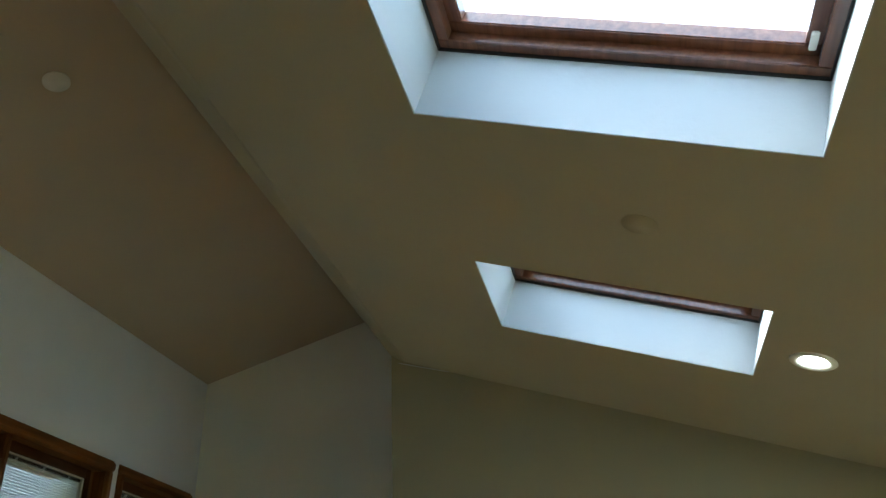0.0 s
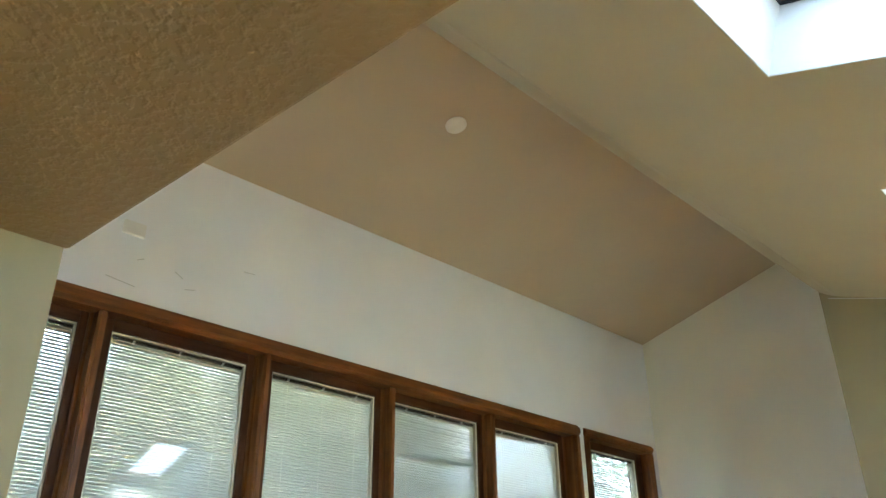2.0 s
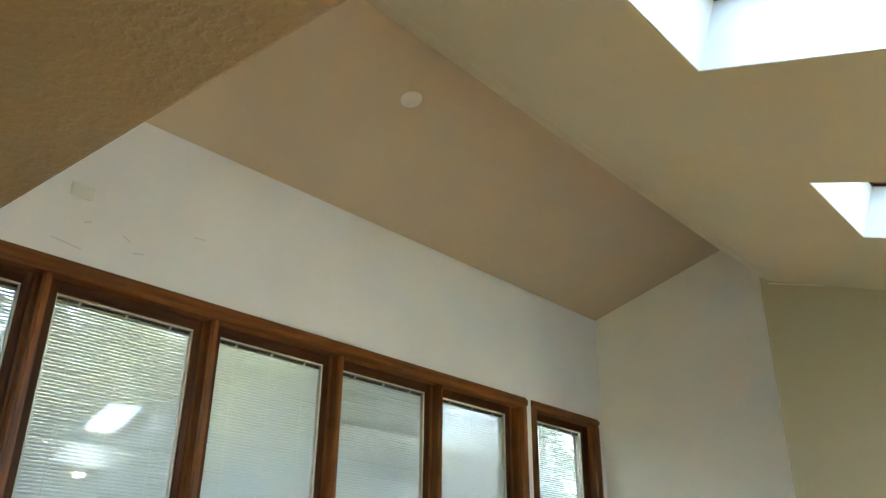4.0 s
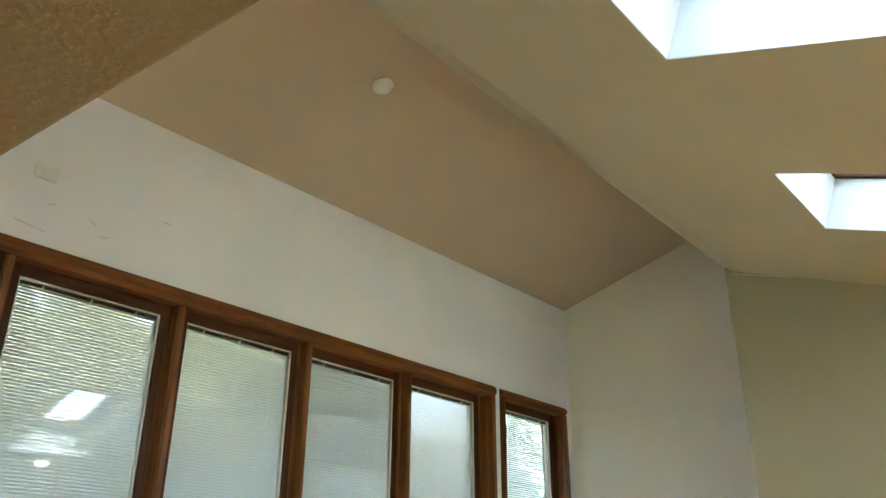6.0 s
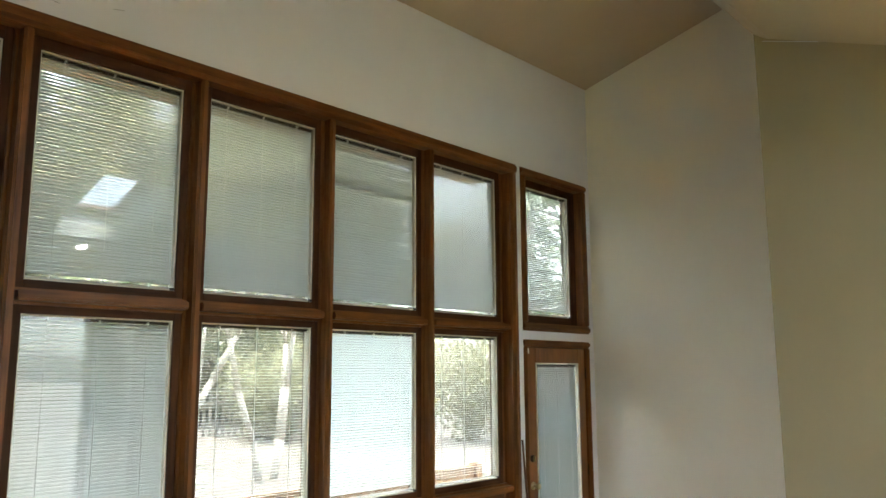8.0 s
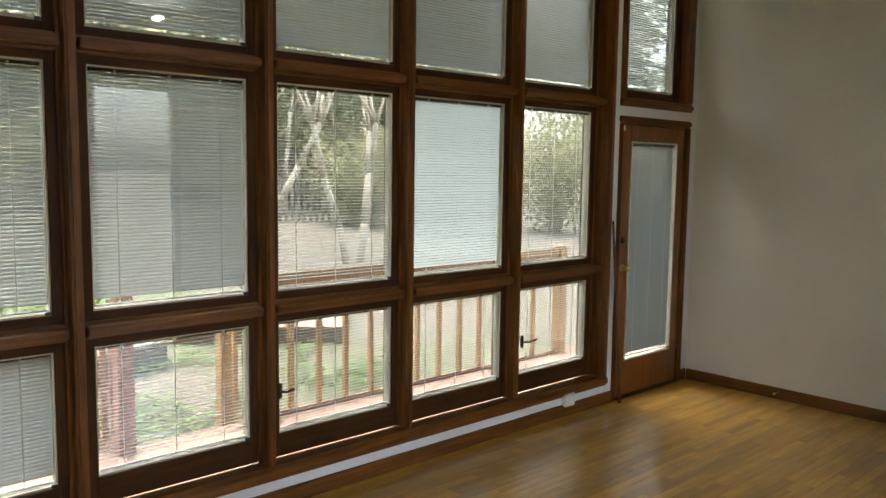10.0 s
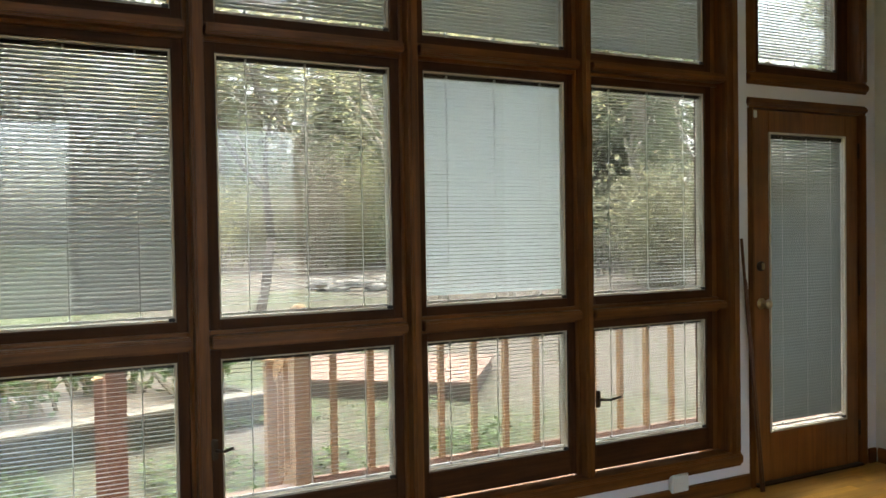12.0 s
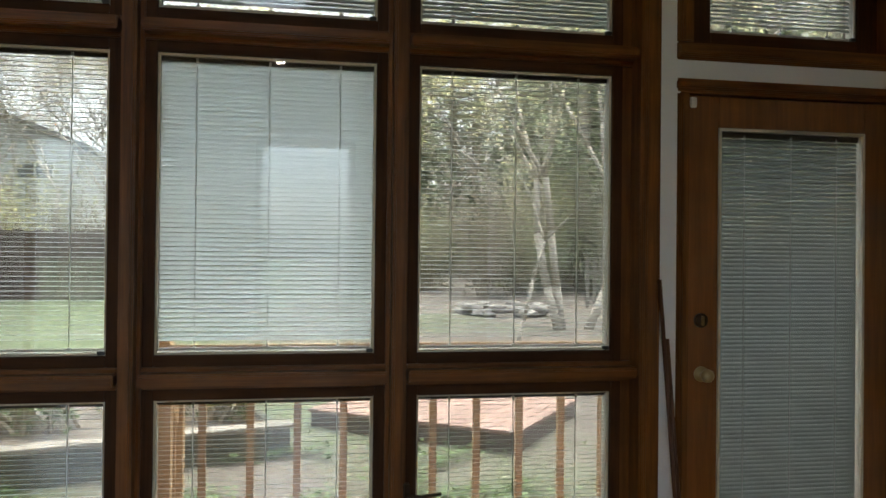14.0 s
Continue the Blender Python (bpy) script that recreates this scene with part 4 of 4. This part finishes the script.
def conifer(name, place, height, width, seed, label, mat=NEEDLE, whorls=26, bare=0.1, fine=1.0):
    """A fir: a straight stem with drooping whorled boughs of needle sprays."""
    rng = random.Random(seed)
    t = thing(name, place, label, "tree", "", "conifers")
    bm = bmesh.new()
    p = Vector(place)
    tube(bm, p - Vector((0, 0, 0.3)), p + Vector((0, 0, height)), width * 0.06, 0.02, 9)
    vs_, fs = [], []
    for i in range(whorls):
        f = bare + (1 - bare) * i / whorls
        z = height * f
        reach = width * 0.5 * (1 - f) ** 0.75 + 0.15
        for k in range(rng.randint(4, 7)):
            a = rng.uniform(0, 2 * math.pi)
            r = reach * rng.uniform(0.65, 1.15)
            out_ = Vector((math.cos(a), math.sin(a), 0))
            e = p + Vector((0, 0, z)) + out_ * r - Vector((0, 0, r * rng.uniform(0.1, 0.4)))
            s = p + Vector((0, 0, z))
            tube(bm, s, e, 0.012 + 0.01 * r, 0.006, 4)
            side = out_.cross(Vector((0, 0, 1)))
            for q in range(int(10 + 14 * r)):
                g = rng.uniform(0.2, 1.0)
                c = s.lerp(e, g) + side * rng.gauss(0, 0.13 * r) + Vector((0, 0, rng.gauss(0, 0.1)))
                w = (out_ * rng.uniform(0.2, 1) + side * rng.gauss(0, 0.7) - Vector((0, 0, rng.uniform(0.1, 0.8)))).normalized()
                v = w.orthogonal().normalized()
                ln = rng.uniform(0.12, 0.34) * fine
                k0 = len(vs_)
                vs_ += [c - w * ln, c + v * ln * 0.28, c + w * ln, c - v * ln * 0.28]
                fs.append((k0, k0 + 1, k0 + 2, k0 + 3))
    part("trunk", bm, BARK, t, "", True)
    part("crown", crown_mesh(vs_, fs, "crown", mat), mat, t)
    return t


def on(x, y):
    return (x, y, terrain(x, y))


tree("yard_tree", on(-13.2, 9.75), ((0.5, -0.9), (0.1, 0.3), (-0.5, 0.9)), 7.5, 0.085, 4, 3, 0.05, BUDS, "three-stemmed yard tree with pale bark and first buds", 11, 0.6, 0.1, 0.2)
tree("yard_tree", on(-16.8, 9.3), ((0.1, -0.8), (0.0, 1.2), (-0.6, -0.4)), 8.5, 0.11, 4, 4, 0.06, BUDS, "forked yard tree with thick leaning stems", 12, 0.6, 0.1, 0.25)
tree("sapling", on(-14.2, 7.26), ((0, 0.2),), 5.5, 0.05, 4, 3, 0.04, BUDS, "thin budding sapling in bare dirt", 13, 0.7, 0.14, 0.2)
tree("yard_tree", on(-15.5, 5.08), ((0, 0.1),), 6.4, 0.11, 5, 3, 0.045, BUDS, "low spreading fruit tree with yellow-green buds", 14, 0.95, 0.14, 0.22, twig=DARKBARK)
rng = random.Random(21)
for k, (x, y, h) in enumerate(((-24, 14.5, 9), (-27, 18, 11), (-22, 21, 10), (-30, 11, 11), (-33, 6, 12), (-29, 2, 10), (-35, -3, 12), (-26.6, -4.1, 8), (-28, -6.3, 9), (-27, -2.2, 8))):
    tree("bare_tree", on(x, y), ((0.2, 0.3), (-0.3, -0.2)), h, 0.1, 5, 2, 0.045, BRUSH if k % 2 else BUDS, "tall leafless tree beyond the yard fence", 30 + k, 0.7, 0.12, 0.3, "bare trees")
for k, (x, y, h, w) in enumerate(((-18.6, 26.6, 17, 6.5), (-30, 22, 18, 7), (-36, 15, 17, 7), (-40, 9, 16, 7))):
    conifer("fir_tree", on(x, y), h, w, 50 + k, "dark green fir tree beyond the yard", bare=0.05 if k else 0.2, whorls=26 if k else 40, fine=0.8 if k else 0.75)


rng = random.Random(77)
firs = [o for o in bpy.data.objects if o.name.startswith("fir_tree")]
bares = [o for o in bpy.data.objects if o.name.startswith("bare_tree")]
for k in range(46):
    y = -22 + 62 * (k + rng.random()) / 46
    x = -33 - rng.uniform(0, 14) + max(0, y - 15) * 0.45
    src = rng.choice(bares)
    copy_thing(src, Matrix.Translation(on(x, y)) @ Matrix.Rotation(rng.uniform(0, 6.28), 4, "Z"))
for k in range(9):
    y = 13 + 12 * (k + rng.random()) / 9
    x = -28 - rng.uniform(0, 7) + max(0, y - 14) * 0.5
    copy_thing(rng.choice(firs[1:]), Matrix.Translation(on(x, y)) @ Matrix.Rotation(rng.uniform(0, 6.28), 4, "Z") @ Matrix.Diagonal((0.9, 0.9, rng.uniform(0.9, 1.25), 1)))
for k in range(18):
    y = 9 + 21 * (k + rng.random()) / 18
    x = -36 - rng.uniform(0, 10) + max(0, y - 12) * 0.6
    copy_thing(rng.choice(firs), Matrix.Translation(on(x, y)) @ Matrix.Rotation(rng.uniform(0, 6.28), 4, "Z"))


def shrub(place, sx, sy, sz, seed, mat, label, leaf=0.07, count=2600):
    rng = random.Random(seed)
    t = thing("shrub", place, label, "shrub", "", "shrubs along the fence")
    bm = bmesh.new()
    pts = []
    for k in range(26):
        a = rng.uniform(0, 2 * math.pi)
        e = Vector(place) + Vector((math.cos(a) * sx * rng.uniform(0.2, 0.9), math.sin(a) * sy * rng.uniform(0.2, 0.9), sz * rng.uniform(0.5, 1.05)))
        b_ = Vector(place) + Vector((rng.gauss(0, 0.15), rng.gauss(0, 0.15), -0.1))
        m_ = b_.lerp(e, 0.5) + Vector((rng.gauss(0, 0.15), rng.gauss(0, 0.15), 0.2))
        tube(bm, b_, m_, 0.025, 0.016, 4)
        tube(bm, m_, e, 0.016, 0.005, 4)
        pts += [(b_.lerp(m_, f), None) for f in (0.5, 0.9)] + [(m_.lerp(e, f), None) for f in (0.3, 0.6, 0.85, 1.0)]
    part("stems", bm, TWIG, t)
    vs_, fs = leaves(pts, rng, count // len(pts), leaf, 0.24 * (sx + sz) / 2.5)
    part("foliage", crown_mesh(vs_, fs, "foliage", mat), mat, t)
    return t


rng = random.Random(5)
for k in range(24):
    y = -10 + 1.5 * k
    x = -25.8 - rng.uniform(0, 3.5) + max(0, y - 12) * 0.35
    shrub(on(x, y), 1.7, 1.7, rng.uniform(2.4, 4.6), 70 + k, (SHRUB, BRUSH, SHRUB, BUDS)[k % 4], "tangled spring shrub at the edge of the yard")
for k, (x, y, h) in enumerate(((-17, 16.5, 3.2), (-15.5, 19, 3.6), (-19.5, 14.5, 2.6))):
    shrub(on(x, y), 1.6, 1.6, h, 95 + k, SHRUB, "dense green shrub beside the yard", 0.08, 4200)
for k, (x, y) in enumerate(((-8.6, 2.9), (-9.1, 2.1), (-8.3, 1.2))):
    shrub((x, y, -0.18), 0.45, 0.5, 0.45, 120 + k, leafy("herb_%d" % k, (0.12, 0.2, 0.06), 0.3), "leafy green herb clump in the raised bed", 0.05, 700)

# fences
fence = thing("board_fence", on(-24.5, 0), "dark old board fence behind the lawn", "fence")
fm = boxed(-0.012, 0.012, -0.07, 0.07, 0, 1.98)
fme = mesh_of(fm, "fence_board", FENCEWOOD)
for k in range(76):
    y = -12.5 + 0.148 * k
    f = part("board", fme, FENCEWOOD, fence)
    f.matrix_basis = pose(-24.5, y, terrain(-24.5, y) - 0.05 + 0.02 * math.sin(k * 1.7), 0, 0, 0)
for z in (0.5, 1.4):
    part("rail", boxed(-24.58, -24.52, -12.5, -1.2, 0.2 + z, 0.29 + z), FENCEWOOD, fence)
pale = thing("picket_fence", on(-21, 15), "pale wood picket fence among shrubs", "fence")
pme = mesh_of(boxed(-0.012, 0.012, -0.05, 0.05, 0, 1.4), "picket", PALEFENCE)
for k in range(40):
    y = 11.5 + 0.19 * k
    f = part("picket", pme, PALEFENCE, pale)
    f.matrix_basis = pose(-21.6 + 0.05 * k, y, terrain(-21, y), 0, 0, -14)
part("rail", boxed(-0.03, 0.03, 0, 7.6, 0.25, 0.33, m=pose(-21.62, 11.45, terrain(-21, 12), 0, 0, -14.7)), PALEFENCE, pale)
part("rail", boxed(-0.03, 0.03, 0, 7.6, 0.95, 1.03, m=pose(-21.62, 11.45, terrain(-21, 12), 0, 0, -14.7)), PALEFENCE, pale)

# neighbour's house
hs = thing("neighbour_house", (-43, -13, 0.4), "grey sided house with a dark low roof beyond the fence", "house")
hb = bmesh.new()
hv = [hb.verts.new((x, y, z)) for x in (-38, -48) for y, z in ((-20, 0.2), (-6.1, 0.2), (-6.1, 6.1), (-13, 8.75), (-20, 6.1))]
hb.faces.new(hv[:5])
hb.faces.new(hv[5:])
for k in range(5):
    hb.faces.new((hv[k], hv[(k + 1) % 5], hv[5 + (k + 1) % 5], hv[5 + k]))
part("wall", hb, SIDING, hs)
rfm = bmesh.new()
for ya, za, yb, zb in ((-13, 8.8, -5.5, 5.92), (-13, 8.8, -20.6, 5.92)):
    rv = [rfm.verts.new((x, y, z + dz)) for x in (-37.5, -48.5) for dz in (0.0, 0.22) for y, z in ((ya, za), (yb, zb))]
    for f in ((0, 1, 5, 4), (2, 6, 7, 3), (0, 2, 3, 1), (4, 5, 7, 6), (1, 3, 7, 5), (0, 4, 6, 2)):
        rfm.faces.new([rv[i] for i in f])
part("roof", rfm, ROOFING, hs)
DPANE = plain("dark_pane", (0.1, 0.11, 0.12), 0.1)
for y, z in ((-7.85, 5.0), (-14.0, 4.8)):
    w = part("window", boxed(-38.0, -37.93, y - 0.8, y + 0.8, z - 0.42, z + 0.42, bevel=0.01), WHITE, hs, "white framed window")
    for dy in (-0.38, 0.38):
        part("pane", boxed(-37.935, -37.92, y + dy - 0.33, y + dy + 0.33, z - 0.33, z + 0.33), DPANE, w)

# grass tufts on the nearer lawn
rng = random.Random(3)
vs_, fs = [], []
for k in range(26000):
    x, y = -5.2 - 14 * rng.random() ** 1.6, rng.uniform(-4, 16)
    if noise.noise(Vector((x * 0.5, y * 0.5, 0))) < -0.02:
        continue
    z = terrain(x, y)
    a, h = rng.uniform(0, 6.28), rng.uniform(0.02, 0.07)
    c, s_ = math.cos(a) * 0.007, math.sin(a) * 0.007
    k0 = len(vs_)
    vs_ += [(x - c, y - s_, z - 0.01), (x + c, y + s_, z - 0.01), (x + rng.gauss(0, 0.04), y + rng.gauss(0, 0.04), z + h)]
    fs.append((k0, k0 + 1, k0 + 2))
me = bpy.data.meshes.new("grass")
me.from_pydata(vs_, [], fs)
me.materials.append(GRASSMAT)
tagged(new("grass", me), "sparse spring grass tufts over dirt", "grass", "", "stuff")

# low leafy plants between the deck and the raised bed
rng = random.Random(8)
vs_, fs = [], []
for k in range(6500):
    if k % 4:
        x, y = rng.uniform(-8.1, -5.9), rng.uniform(1.2, 3.9)
    else:
        x, y = rng.gauss(-6.9, 0.5), rng.gauss(4.9, 0.35)
    if noise.noise(Vector((x * 1.3, y * 1.3, 4))) < -0.08:
        continue
    c = Vector((x, y, terrain(x, y) + rng.uniform(0.02, 0.11)))
    u = Vector((rng.gauss(0, 1), rng.gauss(0, 1), rng.gauss(0, 0.35))).normalized()
    w = u.cross(Vector((rng.gauss(0, 0.3), rng.gauss(0, 0.3), 1))).normalized()
    sz = rng.uniform(0.015, 0.04)
    k0 = len(vs_)
    vs_ += [c - u * sz, c + w * sz * 0.6, c + u * sz, c - w * sz * 0.6]
    fs.append((k0, k0 + 1, k0 + 2, k0 + 3))
cover_leaves = crown_mesh(vs_, fs, "ground_cover", leafy("ground_cover_leaves", (0.11, 0.17, 0.055), 0.3))
tagged(new("ground_cover", cover_leaves), "low green leafy plants spreading over the dirt", "plants", "", "stuff")

# ---- floor boards ----
floor_ob = bpy.data.objects["floor"]
BW = 0.057
rng = random.Random(17)
BOARD_MESH = {}
joined_v, joined_f = [], []


def board_mesh(length):
    if length not in BOARD_MESH:
        BOARD_MESH[length] = mesh_of(boxed(0.0006, BW - 0.0006, 0, length - 0.0012, -0.012, 0.0), "board", FLOORWOOD)
    return BOARD_MESH[length]


LENGTHS = (0.45, 0.6, 0.8, 1.0, 1.25)
count = 0
for r in range(int((2.0 - WX) / BW)):
    x = WX + r * BW
    y, end = (-0.1, END_Y) if x < EDGE_X else (-3.2, DARK_Y)
    while y < end:
        ln = min(rng.choice(LENGTHS), round(end - y, 4))
        if ln < 0.01:
            break
        if count < 300 and y + ln > 3.6 and x < -1.2:
            f = part("board", board_mesh(ln), FLOORWOOD, floor_ob)
            f.matrix_basis = pose(x, y, -0.0002 * rng.random(), 0, 0, 0)
            count += 1
        else:
            k0 = len(joined_v)
            y1, x0, x1 = y + ln - 0.0012, x + 0.0006, x + BW - 0.0006
            joined_v += [(x0, y, 0), (x1, y, 0), (x1, y1, 0), (x0, y1, 0), (x0, y, -0.012), (x1, y, -0.012), (x1, y1, -0.012), (x0, y1, -0.012)]
            joined_f += [(k0, k0 + 1, k0 + 2, k0 + 3), (k0, k0 + 4, k0 + 5, k0 + 1), (k0 + 1, k0 + 5, k0 + 6, k0 + 2), (k0 + 2, k0 + 6, k0 + 7, k0 + 3), (k0 + 3, k0 + 7, k0 + 4, k0)]
        y += ln
me = bpy.data.meshes.new("boards")
me.from_pydata(joined_v, [], joined_f)
me.materials.append(FLOORWOOD)
rest = part("boards", me, FLOORWOOD, floor_ob)
tagged(rest, kind="stuff")
